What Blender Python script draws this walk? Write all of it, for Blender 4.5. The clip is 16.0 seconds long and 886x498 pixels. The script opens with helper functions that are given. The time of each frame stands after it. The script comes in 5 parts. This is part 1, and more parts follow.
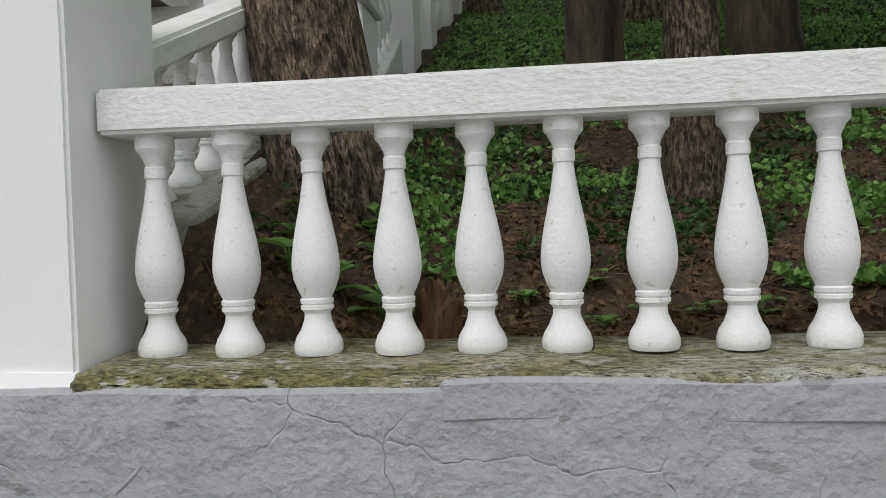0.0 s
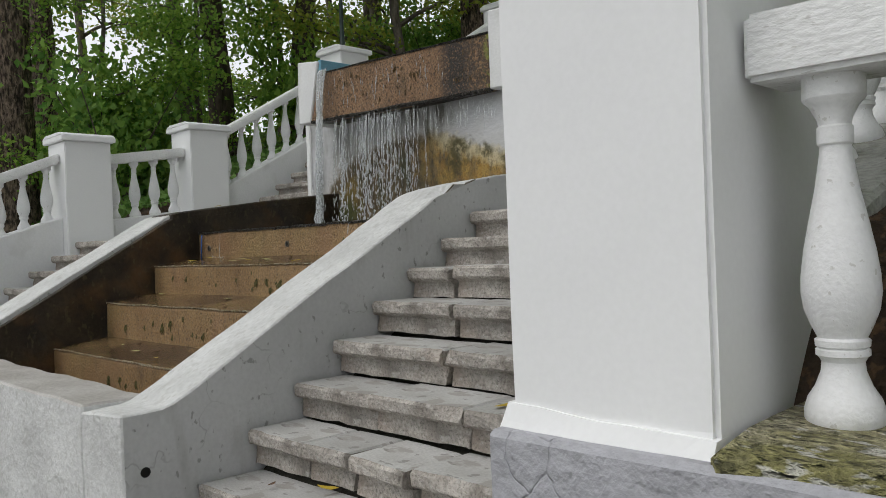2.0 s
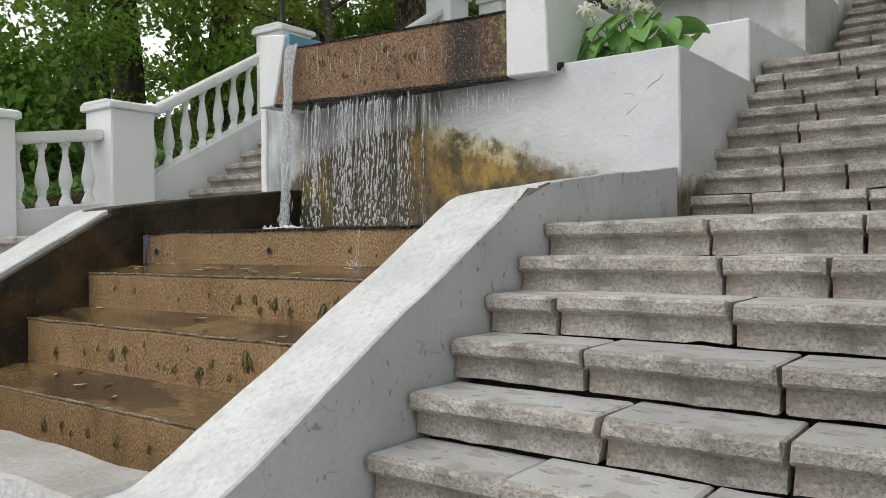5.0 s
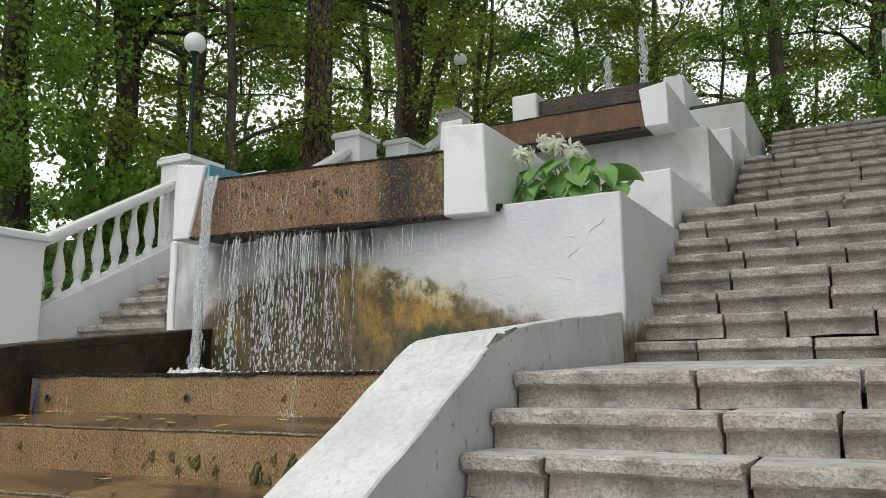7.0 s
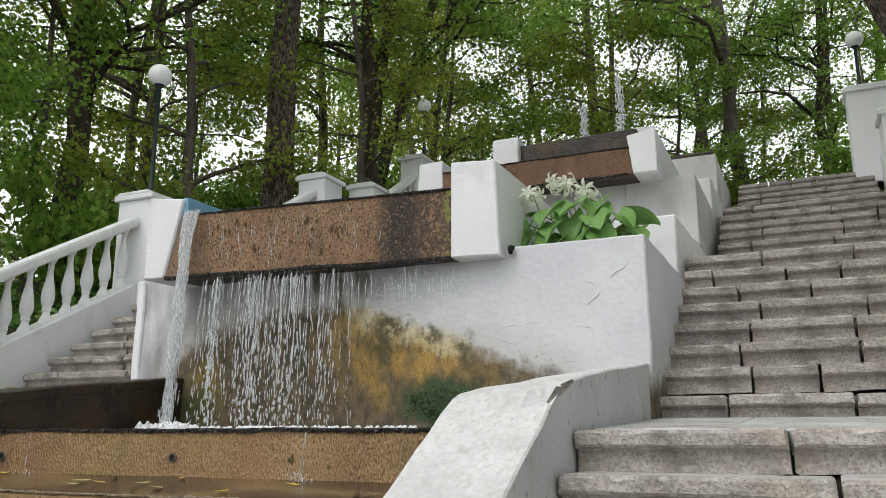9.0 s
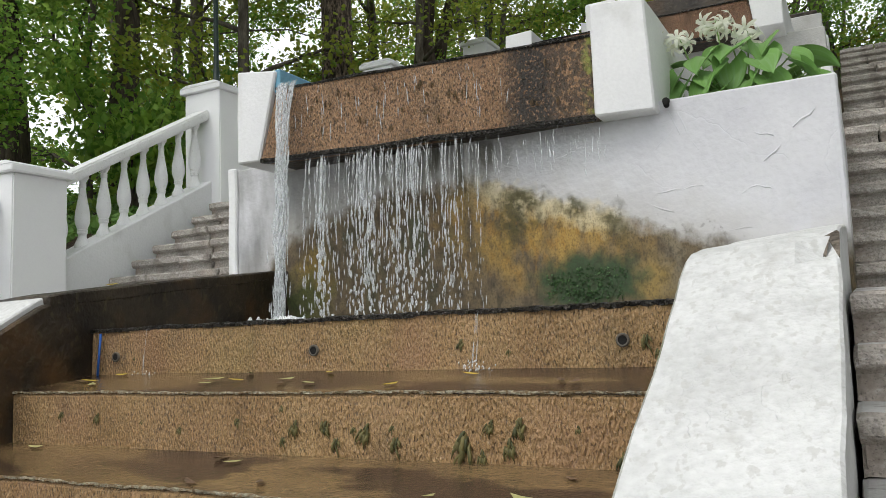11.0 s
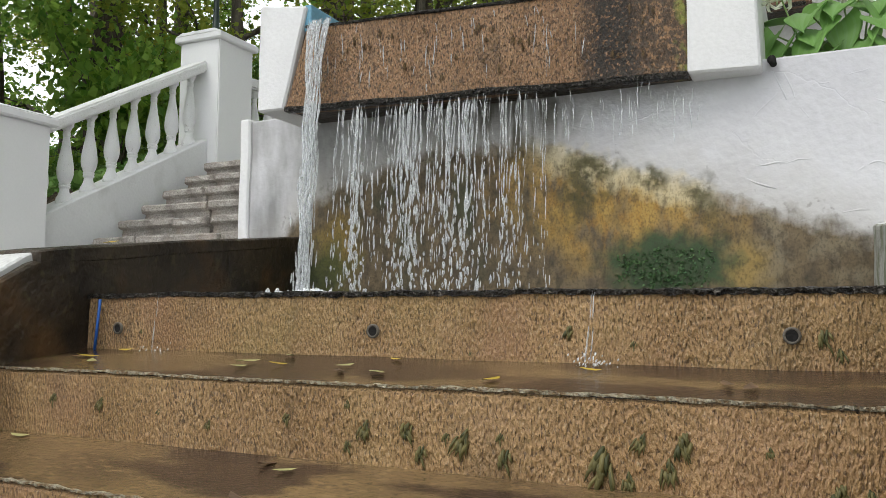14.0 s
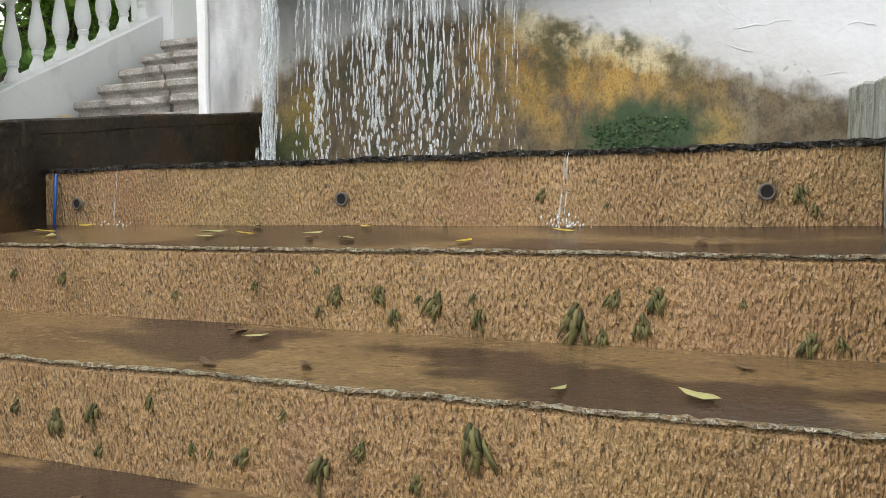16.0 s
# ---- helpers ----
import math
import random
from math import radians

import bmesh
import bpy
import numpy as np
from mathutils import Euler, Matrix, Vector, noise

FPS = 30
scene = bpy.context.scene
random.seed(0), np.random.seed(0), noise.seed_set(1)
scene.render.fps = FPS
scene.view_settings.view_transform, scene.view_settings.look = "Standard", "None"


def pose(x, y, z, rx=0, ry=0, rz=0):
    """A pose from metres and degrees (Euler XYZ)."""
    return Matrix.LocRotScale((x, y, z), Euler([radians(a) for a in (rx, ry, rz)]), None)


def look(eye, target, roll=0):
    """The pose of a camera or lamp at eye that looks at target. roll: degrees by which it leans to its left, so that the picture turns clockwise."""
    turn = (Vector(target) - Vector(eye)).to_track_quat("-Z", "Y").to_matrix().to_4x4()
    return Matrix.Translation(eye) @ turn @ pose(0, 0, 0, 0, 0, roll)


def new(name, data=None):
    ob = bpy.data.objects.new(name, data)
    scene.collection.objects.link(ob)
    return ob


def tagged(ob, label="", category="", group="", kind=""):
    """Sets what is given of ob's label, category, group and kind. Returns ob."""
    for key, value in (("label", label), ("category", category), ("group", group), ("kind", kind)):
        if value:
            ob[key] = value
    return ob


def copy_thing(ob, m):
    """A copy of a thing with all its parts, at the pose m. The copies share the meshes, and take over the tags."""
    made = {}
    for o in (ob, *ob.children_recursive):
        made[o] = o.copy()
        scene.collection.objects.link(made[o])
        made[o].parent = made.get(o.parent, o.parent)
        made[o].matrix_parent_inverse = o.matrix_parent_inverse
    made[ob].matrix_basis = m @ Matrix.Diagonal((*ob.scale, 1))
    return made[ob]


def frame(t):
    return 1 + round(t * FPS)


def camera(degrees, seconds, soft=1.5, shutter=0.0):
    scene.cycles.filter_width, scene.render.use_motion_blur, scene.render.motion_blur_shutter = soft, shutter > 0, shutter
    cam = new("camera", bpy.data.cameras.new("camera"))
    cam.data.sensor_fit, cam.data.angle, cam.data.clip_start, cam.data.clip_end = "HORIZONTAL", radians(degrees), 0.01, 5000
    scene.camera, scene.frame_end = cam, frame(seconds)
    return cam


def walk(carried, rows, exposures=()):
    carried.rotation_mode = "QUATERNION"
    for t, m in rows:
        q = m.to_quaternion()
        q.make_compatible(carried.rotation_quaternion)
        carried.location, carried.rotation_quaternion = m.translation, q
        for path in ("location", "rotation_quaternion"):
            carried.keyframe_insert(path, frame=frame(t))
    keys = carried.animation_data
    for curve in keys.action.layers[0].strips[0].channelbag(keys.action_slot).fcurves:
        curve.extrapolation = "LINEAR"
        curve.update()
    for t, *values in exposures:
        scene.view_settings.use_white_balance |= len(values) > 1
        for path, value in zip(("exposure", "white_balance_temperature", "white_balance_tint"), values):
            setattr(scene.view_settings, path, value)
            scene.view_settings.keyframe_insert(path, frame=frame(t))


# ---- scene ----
cam = camera(57.7, 16.0, 0.6)
PATH = [
    (0, (-0.039, 0.024, 1.54), (-0.273, 2.01, 1.487), -1.9),
    (0.5, (-0.044, 0.267, 1.561), (-0.774, 2.128, 1.516), -2.4),
    (0.6, (-0.057, 0.312, 1.555), (-0.884, 2.133, 1.532), -2.0),
    (0.8, (-0.102, 0.407, 1.544), (-1.129, 2.124, 1.54), -1.8),
    (1, (-0.157, 0.462, 1.559), (-1.325, 2.086, 1.552), -1.4),
    (1.5, (-0.415, 0.614, 1.548), (-1.766, 2.089, 1.545), -1.6),
    (2, (-0.656, 0.767, 1.551), (-2.077, 2.174, 1.543), -2.2),
    (2.5, (-0.876, 0.899, 1.571), (-2.336, 2.267, 1.55), -2.2),
    (3, (-1.123, 0.932, 1.564), (-2.578, 2.304, 1.528), -2.0),
    (3.2, (-1.239, 0.925, 1.561), (-2.679, 2.312, 1.535), -2.1),
    (5.3, (-2.25, 0.883, 1.678), (-3.425, 2.502, 1.664), -0.3),
    (5.5, (-2.303, 0.879, 1.669), (-3.465, 2.506, 1.666), -0.2),
    (6, (-2.415, 0.928, 1.681), (-3.536, 2.582, 1.774), -0.3),
    (6.5, (-2.536, 0.998, 1.705), (-3.583, 2.684, 1.949), -0.4),
    (7, (-2.664, 0.962, 1.727), (-3.612, 2.694, 2.048), -0.3),
    (7.5, (-2.821, 0.905, 1.754), (-3.69, 2.666, 2.132), -0.3),
    (8, (-2.952, 0.9, 1.767), (-3.79, 2.665, 2.192), 0.0),
    (8.5, (-3.121, 1.04, 1.758), (-3.933, 2.813, 2.199), -0.1),
    (9, (-3.315, 1.149, 1.76), (-4.12, 2.926, 2.203), -0.1),
    (9.5, (-3.581, 1.187, 1.739), (-4.397, 2.972, 2.122), -0.1),
    (10, (-3.806, 1.243, 1.72), (-4.659, 3.032, 1.984), -0.9),
    (10.2, (-3.892, 1.31, 1.707), (-4.765, 3.092, 1.958), -1.5),
    (12.3, (-4.592, 1.91, 1.668), (-5.564, 3.65, 1.826), -1.4),
    (12.5, (-4.628, 1.966, 1.666), (-5.605, 3.704, 1.826), -1.1),
    (13, (-4.752, 2.015, 1.661), (-5.725, 3.755, 1.822), 0.1),
    (13.5, (-4.903, 1.995, 1.679), (-5.805, 3.773, 1.844), 0.4),
    (14, (-4.989, 1.98, 1.684), (-5.843, 3.781, 1.848), 0.3),
    (14.5, (-4.992, 2.014, 1.664), (-5.831, 3.824, 1.811), 0.0),
    (15, (-4.992, 2.03, 1.639), (-5.809, 3.853, 1.749), -0.3),
    (15.5, (-5.002, 2.038, 1.624), (-5.802, 3.87, 1.649), -0.7),
    (16, (-5.023, 2.05, 1.599), (-5.812, 3.885, 1.486), -0.6),
]
EXPOSURES = [(0, -0.22), (1.5, -0.33), (2.0, -0.36), (3.2, -0.57), (5.3, 0.12), (7, 0.12), (9, 0.14), (12.3, 0.26), (14.5, 0.30), (15.3, 0.40), (16, 0.58)]
walk(cam, [(t, look(eye, target, roll)) for t, eye, target, roll in PATH], EXPOSURES)

# ---- world, sun, exposure ----
world = bpy.data.worlds.new("overcast_sky")
scene.world = world
world.use_nodes = True
wn, wl = world.node_tree.nodes, world.node_tree.links
sky = wn.new("ShaderNodeTexSky")
sky.sky_type, sky.sun_disc = "NISHITA", False
sky.sun_elevation, sky.sun_rotation = radians(56), radians(205)
sky.air_density, sky.dust_density, sky.ozone_density = 1.0, 4.0, 1.0
pale = wn.new("ShaderNodeHueSaturation")
pale.inputs["Saturation"].default_value = 0.25
wl.new(sky.outputs["Color"], pale.inputs["Color"])
veil = wn.new("ShaderNodeMix")   # high thin cloud over the whole sky
veil.data_type = "RGBA"
veil.inputs["Factor"].default_value, veil.inputs["B"].default_value = 0.65, (10.0, 10.2, 10.6, 1)
wl.new(pale.outputs["Color"], veil.inputs["A"])
wl.new(veil.outputs["Result"], wn["Background"].inputs["Color"])
wn["Background"].inputs["Strength"].default_value = 0.15
sun = new("sun", bpy.data.lights.new("sun", "SUN"))
sun.data.energy, sun.data.angle, sun.data.color = 0.7, radians(20), (1.0, 0.97, 0.92)
sun.matrix_world = look((-3.2, -6.0, 9.5), (0, 0, 0))


# ---- materials ----
def material(name, base, rough=0.8, second=None, scale=3.0, grain=60.0, bump=0.3, depth=0.01, lo=0.35, hi=0.65, spec=0.4, piece=0.0, stretch=(1, 1, 1), vary=None):
    """Principled material: two colours mixed by broad noise, fine grain in value, relief at two scales."""
    m = bpy.data.materials.new(name)
    m.use_nodes = True
    n, l = m.node_tree.nodes, m.node_tree.links
    b = n["Principled BSDF"]
    b.inputs["Roughness"].default_value, b.inputs["Specular IOR Level"].default_value = rough, spec
    tc, mp = n.new("ShaderNodeTexCoord"), n.new("ShaderNodeMapping")
    l.new(tc.outputs["Object"], mp.inputs["Vector"])
    mp.inputs["Scale"].default_value = stretch
    broad, fine = n.new("ShaderNodeTexNoise"), n.new("ShaderNodeTexNoise")
    for t, s, d in ((broad, scale, 5), (fine, grain, 3)):
        t.inputs["Scale"].default_value, t.inputs["Detail"].default_value = s, d
        l.new(mp.outputs["Vector"], t.inputs["Vector"])
    ramp = n.new("ShaderNodeValToRGB")
    ramp.color_ramp.elements[0].position, ramp.color_ramp.elements[1].position = lo, hi
    second = second or tuple(c * 0.8 for c in base)
    ramp.color_ramp.elements[0].color, ramp.color_ramp.elements[1].color = (*second, 1), (*base, 1)
    l.new(broad.outputs["Fac"], ramp.inputs["Fac"])
    hsv, val = n.new("ShaderNodeHueSaturation"), n.new("ShaderNodeMapRange")
    val.inputs["From Min"].default_value, val.inputs["From Max"].default_value = 0.3, 0.7
    val.inputs["To Min"].default_value, val.inputs["To Max"].default_value = 1 - 0.35 * (bump if vary is None else vary), 1 + 0.2 * (bump if vary is None else vary)
    l.new(fine.outputs["Fac"], val.inputs["Value"])
    l.new(ramp.outputs["Color"], hsv.inputs["Color"])
    last = val.outputs["Result"]
    if piece:
        oi, pr, mul = n.new("ShaderNodeObjectInfo"), n.new("ShaderNodeMapRange"), n.new("ShaderNodeMath")
        mul.operation = "MULTIPLY"
        pr.inputs["To Min"].default_value, pr.inputs["To Max"].default_value = 1 - piece, 1 + piece
        l.new(oi.outputs["Random"], pr.inputs["Value"])
        l.new(pr.outputs["Result"], mul.inputs[0])
        l.new(last, mul.inputs[1])
        last = mul.outputs["Value"]
    l.new(last, hsv.inputs["Value"])
    l.new(hsv.outputs["Color"], b.inputs["Base Color"])
    b1, b2 = n.new("ShaderNodeBump"), n.new("ShaderNodeBump")
    b1.inputs["Strength"].default_value, b1.inputs["Distance"].default_value = bump, depth
    b2.inputs["Strength"].default_value, b2.inputs["Distance"].default_value = bump, depth * 3
    l.new(broad.outputs["Fac"], b2.inputs["Height"])
    l.new(fine.outputs["Fac"], b1.inputs["Height"])
    l.new(b2.outputs["Normal"], b1.inputs["Normal"])
    l.new(b1.outputs["Normal"], b.inputs["Normal"])
    return m


def mixed(m, colour, mask, fac=1.0):
    """Lays another colour over a material's base colour where mask (a socket) is high."""
    n, l = m.node_tree.nodes, m.node_tree.links
    b = n["Principled BSDF"]
    was = b.inputs["Base Color"].links[0].from_socket
    mix, mul = n.new("ShaderNodeMix"), n.new("ShaderNodeMath")
    mix.data_type, mul.operation, mul.use_clamp = "RGBA", "MULTIPLY", True
    mul.inputs[1].default_value = fac
    l.new(mask, mul.inputs[0])
    l.new(mul.outputs["Value"], mix.inputs["Factor"])
    l.new(was, mix.inputs["A"])
    mix.inputs["B"].default_value = (*colour, 1)
    l.new(mix.outputs["Result"], b.inputs["Base Color"])
    return m


def noise_mask(m, scale, lo, hi, detail=6, stretch=(1, 1, 1), shift=(0, 0, 0)):
    n, l = m.node_tree.nodes, m.node_tree.links
    tc, mp, t, r = n.new("ShaderNodeTexCoord"), n.new("ShaderNodeMapping"), n.new("ShaderNodeTexNoise"), n.new("ShaderNodeMapRange")
    mp.inputs["Scale"].default_value, mp.inputs["Location"].default_value = stretch, shift
    l.new(tc.outputs["Object"], mp.inputs["Vector"])
    l.new(mp.outputs["Vector"], t.inputs["Vector"])
    t.inputs["Scale"].default_value, t.inputs["Detail"].default_value = scale, detail
    r.inputs["From Min"].default_value, r.inputs["From Max"].default_value = lo, hi
    l.new(t.outputs["Fac"], r.inputs["Value"])
    return r.outputs["Result"]


def cracks(m, scale=1.2, width=0.006, dark=0.0, depth=0.004, bend=0.5):
    """Scored lines and hair cracks, pressed into the plaster."""
    n, l = m.node_tree.nodes, m.node_tree.links
    b = n["Principled BSDF"]
    tc, v, r, w = n.new("ShaderNodeTexCoord"), n.new("ShaderNodeTexVoronoi"), n.new("ShaderNodeMapRange"), n.new("ShaderNodeTexNoise")
    add = n.new("ShaderNodeVectorMath")
    v.feature = "DISTANCE_TO_EDGE"
    v.inputs["Scale"].default_value = scale
    w.inputs["Scale"].default_value, w.inputs["Detail"].default_value = 2.5, 4
    sc = n.new("ShaderNodeVectorMath")
    sc.operation = "SCALE"
    sc.inputs["Scale"].default_value = bend
    l.new(tc.outputs["Object"], w.inputs["Vector"])
    l.new(w.outputs["Color"], sc.inputs[0])
    l.new(tc.outputs["Object"], add.inputs[0])
    l.new(sc.outputs["Vector"], add.inputs[1])
    l.new(add.outputs["Vector"], v.inputs["Vector"])
    r.inputs["From Max"].default_value = width
    l.new(v.outputs["Distance"], r.inputs["Value"])
    gate = noise_mask(m, 1.7, 0.48, 0.56, 2)
    mx = n.new("ShaderNodeMath")
    mx.operation = "MAXIMUM"
    l.new(r.outputs["Result"], mx.inputs[0])
    inv = n.new("ShaderNodeMath")
    inv.operation = "SUBTRACT"
    inv.inputs[0].default_value = 1.0
    l.new(gate, inv.inputs[1])
    l.new(inv.outputs["Value"], mx.inputs[1])
    bp = n.new("ShaderNodeBump")
    bp.inputs["Distance"].default_value = depth
    old = b.inputs["Normal"].links[0].from_socket
    l.new(mx.outputs["Value"], bp.inputs["Height"])
    l.new(old, bp.inputs["Normal"])
    l.new(bp.outputs["Normal"], b.inputs["Normal"])
    if dark:
        iv = n.new("ShaderNodeMath")
        iv.operation = "SUBTRACT"
        iv.inputs[0].default_value = 1.0
        l.new(mx.outputs["Value"], iv.inputs[1])
        mixed(m, (0.12, 0.11, 0.1), iv.outputs["Value"], dark)
    return m


def band_mask(m, axis, a, b_, wobble=0.15, scale=2.0):
    """1 where the object coordinate on that axis lies near b_, 0 near a, with a wandering border."""
    n, l = m.node_tree.nodes, m.node_tree.links
    tc, sp, t, s, add, r = (n.new(k) for k in ("ShaderNodeTexCoord", "ShaderNodeSeparateXYZ", "ShaderNodeTexNoise", "ShaderNodeMath", "ShaderNodeMath", "ShaderNodeMapRange"))
    l.new(tc.outputs["Object"], sp.inputs["Vector"])
    l.new(tc.outputs["Object"], t.inputs["Vector"])
    t.inputs["Scale"].default_value, t.inputs["Detail"].default_value = scale, 8
    s.operation, s.inputs[1].default_value = "MULTIPLY_ADD", wobble * 2
    l.new(t.outputs["Fac"], s.inputs[0])
    s.inputs[2].default_value = -wobble
    l.new(sp.outputs[axis], add.inputs[0])
    l.new(s.outputs["Value"], add.inputs[1])
    r.inputs["From Min"].default_value, r.inputs["From Max"].default_value = a, b_
    l.new(add.outputs["Value"], r.inputs["Value"])
    return r.outputs["Result"]


def times(m, *masks):
    n, l = m.node_tree.nodes, m.node_tree.links
    out = masks[0]
    for k in masks[1:]:
        x = n.new("ShaderNodeMath")
        x.operation = "MULTIPLY"
        l.new(out, x.inputs[0])
        l.new(k, x.inputs[1])
        out = x.outputs["Value"]
    return out


WHITE = material("white_limewash", (0.80, 0.80, 0.80), 0.85, (0.74, 0.74, 0.75), 1.3, 45, 0.4, 0.008, vary=0.1)
mixed(WHITE, (0.5, 0.49, 0.46), noise_mask(WHITE, 3.5, 0.56, 0.74, 9, (1, 1, 0.7)), 0.5)
PIERW = material("smooth_white_paint", (0.86, 0.86, 0.86), 0.8, (0.82, 0.82, 0.83), 0.8, 60, 0.12, 0.002, vary=0.05)
BALW = material("brushed_white_paint", (0.85, 0.85, 0.85), 0.75, (0.80, 0.80, 0.81), 6, 90, 0.6, 0.005, vary=0.12)
mixed(BALW, (0.45, 0.43, 0.39), noise_mask(BALW, 45, 0.66, 0.69, 7), 0.5)
RAILW = material("peeling_white_paint", (0.84, 0.84, 0.835), 0.8, (0.78, 0.78, 0.775), 5, 70, 0.7, 0.007, vary=0.2, stretch=(0.5, 1, 1))
mixed(RAILW, (0.36, 0.34, 0.31), noise_mask(RAILW, 70, 0.65, 0.68, 7, (0.35, 1, 1.6)), 0.45)
mixed(RAILW, (0.50, 0.48, 0.44), noise_mask(RAILW, 18, 0.64, 0.67, 9, (0.5, 1, 2.0), (5, 0, 2)), 0.35)
ROUGHW = cracks(material("trowelled_white_plaster", (0.78, 0.78, 0.78), 0.85, (0.72, 0.72, 0.73), 2.0, 40, 0.7, 0.012, vary=0.1), 1.1, 0.008, 0.0, 0.0015)
# darker grey than CHEEKW, with streaks and dark specks, for the cheek sides
CHEEKSIDE = cracks(material("grey_white_side_render", (0.56, 0.56, 0.56), 0.85, (0.49, 0.49, 0.49), 1.6, 40, 0.45, 0.008, vary=0.15), 1.6, 0.008, 0.3, 0.0015, 0.6)
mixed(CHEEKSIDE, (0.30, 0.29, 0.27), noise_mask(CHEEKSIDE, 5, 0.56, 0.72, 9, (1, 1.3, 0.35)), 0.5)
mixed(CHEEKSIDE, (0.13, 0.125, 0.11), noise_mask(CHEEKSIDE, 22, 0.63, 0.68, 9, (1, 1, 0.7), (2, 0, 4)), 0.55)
UPPERW = cracks(material("grimy_white_plaster", (0.66, 0.65, 0.645), 0.85, (0.56, 0.55, 0.54), 1.8, 40, 0.6, 0.010, vary=0.15), 1.1, 0.008, 0.2, 0.0015)
mixed(UPPERW, (0.33, 0.31, 0.28), noise_mask(UPPERW, 2.4, 0.54, 0.72, 9, (1, 1, 0.6)), 0.6)
BROKEN = material("broken_render", (0.27, 0.225, 0.18), 0.95, (0.09, 0.075, 0.06), 14, 60, 1.0, 0.02, vary=0.8)
WETTOP = material("damp_bare_concrete", (0.50, 0.48, 0.46), 0.6, (0.36, 0.335, 0.31), 3, 40, 0.6, 0.01, vary=0.4)
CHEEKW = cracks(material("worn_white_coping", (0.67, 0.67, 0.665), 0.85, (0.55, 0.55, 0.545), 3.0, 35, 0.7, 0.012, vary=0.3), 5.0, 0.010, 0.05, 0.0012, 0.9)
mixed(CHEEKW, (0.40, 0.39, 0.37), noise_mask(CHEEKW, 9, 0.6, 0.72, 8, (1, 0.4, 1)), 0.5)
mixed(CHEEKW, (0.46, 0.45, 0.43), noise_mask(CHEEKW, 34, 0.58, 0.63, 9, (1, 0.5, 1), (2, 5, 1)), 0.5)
GREYW = cracks(material("grey_painted_plaster", (0.41, 0.41, 0.44), 0.8, (0.375, 0.375, 0.40), 9, 40, 0.6, 0.016, vary=0.25), 2.1, 0.010, 0.0, 0.003, 0.3)
mixed(GREYW, (0.29, 0.29, 0.30), noise_mask(GREYW, 2.6, 0.55, 0.75, 9, (1, 1, 2)), 0.5)
mixed(GREYW, (0.16, 0.15, 0.15), noise_mask(GREYW, 7, 0.665, 0.68, 9, (0.6, 1, 1.6)), 0.5)
MOSSY = material("mossy_crumbling_ledge", (0.40, 0.37, 0.25), 0.95, (0.25, 0.235, 0.10), 6, 65, 1.0, 0.05, 0.42, 0.58, stretch=(0.55, 1, 1), vary=1.6)
mixed(MOSSY, (0.55, 0.54, 0.49), noise_mask(MOSSY, 26, 0.58, 0.63, 8, (0.45, 1, 1)), 0.8)
mixed(MOSSY, (0.035, 0.035, 0.02), noise_mask(MOSSY, 38, 0.58, 0.62, 6, (0.4, 1, 1), (3, 0, 0)), 0.55)
mixed(MOSSY, (0.55, 0.54, 0.50), times(MOSSY, band_mask(MOSSY, "X", 0.2, 1.1, 0.6, 2), noise_mask(MOSSY, 20, 0.42, 0.52, 8, (0.5, 1, 1))), 0.8)
STONE = material("weathered_limestone", (0.475, 0.44, 0.402), 0.85, (0.30, 0.268, 0.238), 6, 60, 1.0, 0.012, 0.36, 0.6, piece=0.14, vary=0.9)
mixed(STONE, (0.15, 0.138, 0.122), noise_mask(STONE, 5, 0.53, 0.66, 10, (0.8, 1, 1)), 0.7)
mixed(STONE, (0.36, 0.27, 0.21), noise_mask(STONE, 3, 0.5, 0.7, 6, (1, 1, 1), (4, 4, 4)), 0.42)
mixed(STONE, (0.66, 0.645, 0.62), noise_mask(STONE, 22, 0.58, 0.66, 8, (0.6, 1, 1), (1, 6, 3)), 0.3)
mixed(STONE, (0.09, 0.08, 0.07), noise_mask(STONE, 120, 0.56, 0.66, 8, (0.9, 1, 1), (8, 2, 5)), 0.55)
mixed(STONE, (0.20, 0.165, 0.135), noise_mask(STONE, 2.2, 0.50, 0.68, 8, (1.6, 1, 0.5), (2, 9, 1)), 0.5)
TREADS = material("worn_stone_tread", (0.57, 0.565, 0.555), 0.6, (0.45, 0.44, 0.425), 2.6, 80, 0.6, 0.005, 0.32, 0.66, piece=0.12, vary=0.4)
mixed(TREADS, (0.30, 0.27, 0.24), noise_mask(TREADS, 7, 0.56, 0.60, 9, (1, 1, 1), (3, 1, 2)), 0.6)
mixed(TREADS, (0.16, 0.145, 0.13), noise_mask(TREADS, 15, 0.62, 0.65, 9, (0.7, 1, 1), (1, 7, 2)), 0.6)
mixed(TREADS, (0.24, 0.22, 0.20), noise_mask(TREADS, 1.6, 0.5, 0.72, 7, (1, 1.6, 1), (6, 2, 2)), 0.5)
cracks(TREADS, 2.4, 0.010, 0.75, 0.004, 0.9)
GAP = material("dirt_in_joints", (0.06, 0.055, 0.045), 0.95, (0.03, 0.03, 0.022), 8, 60, 0.6)
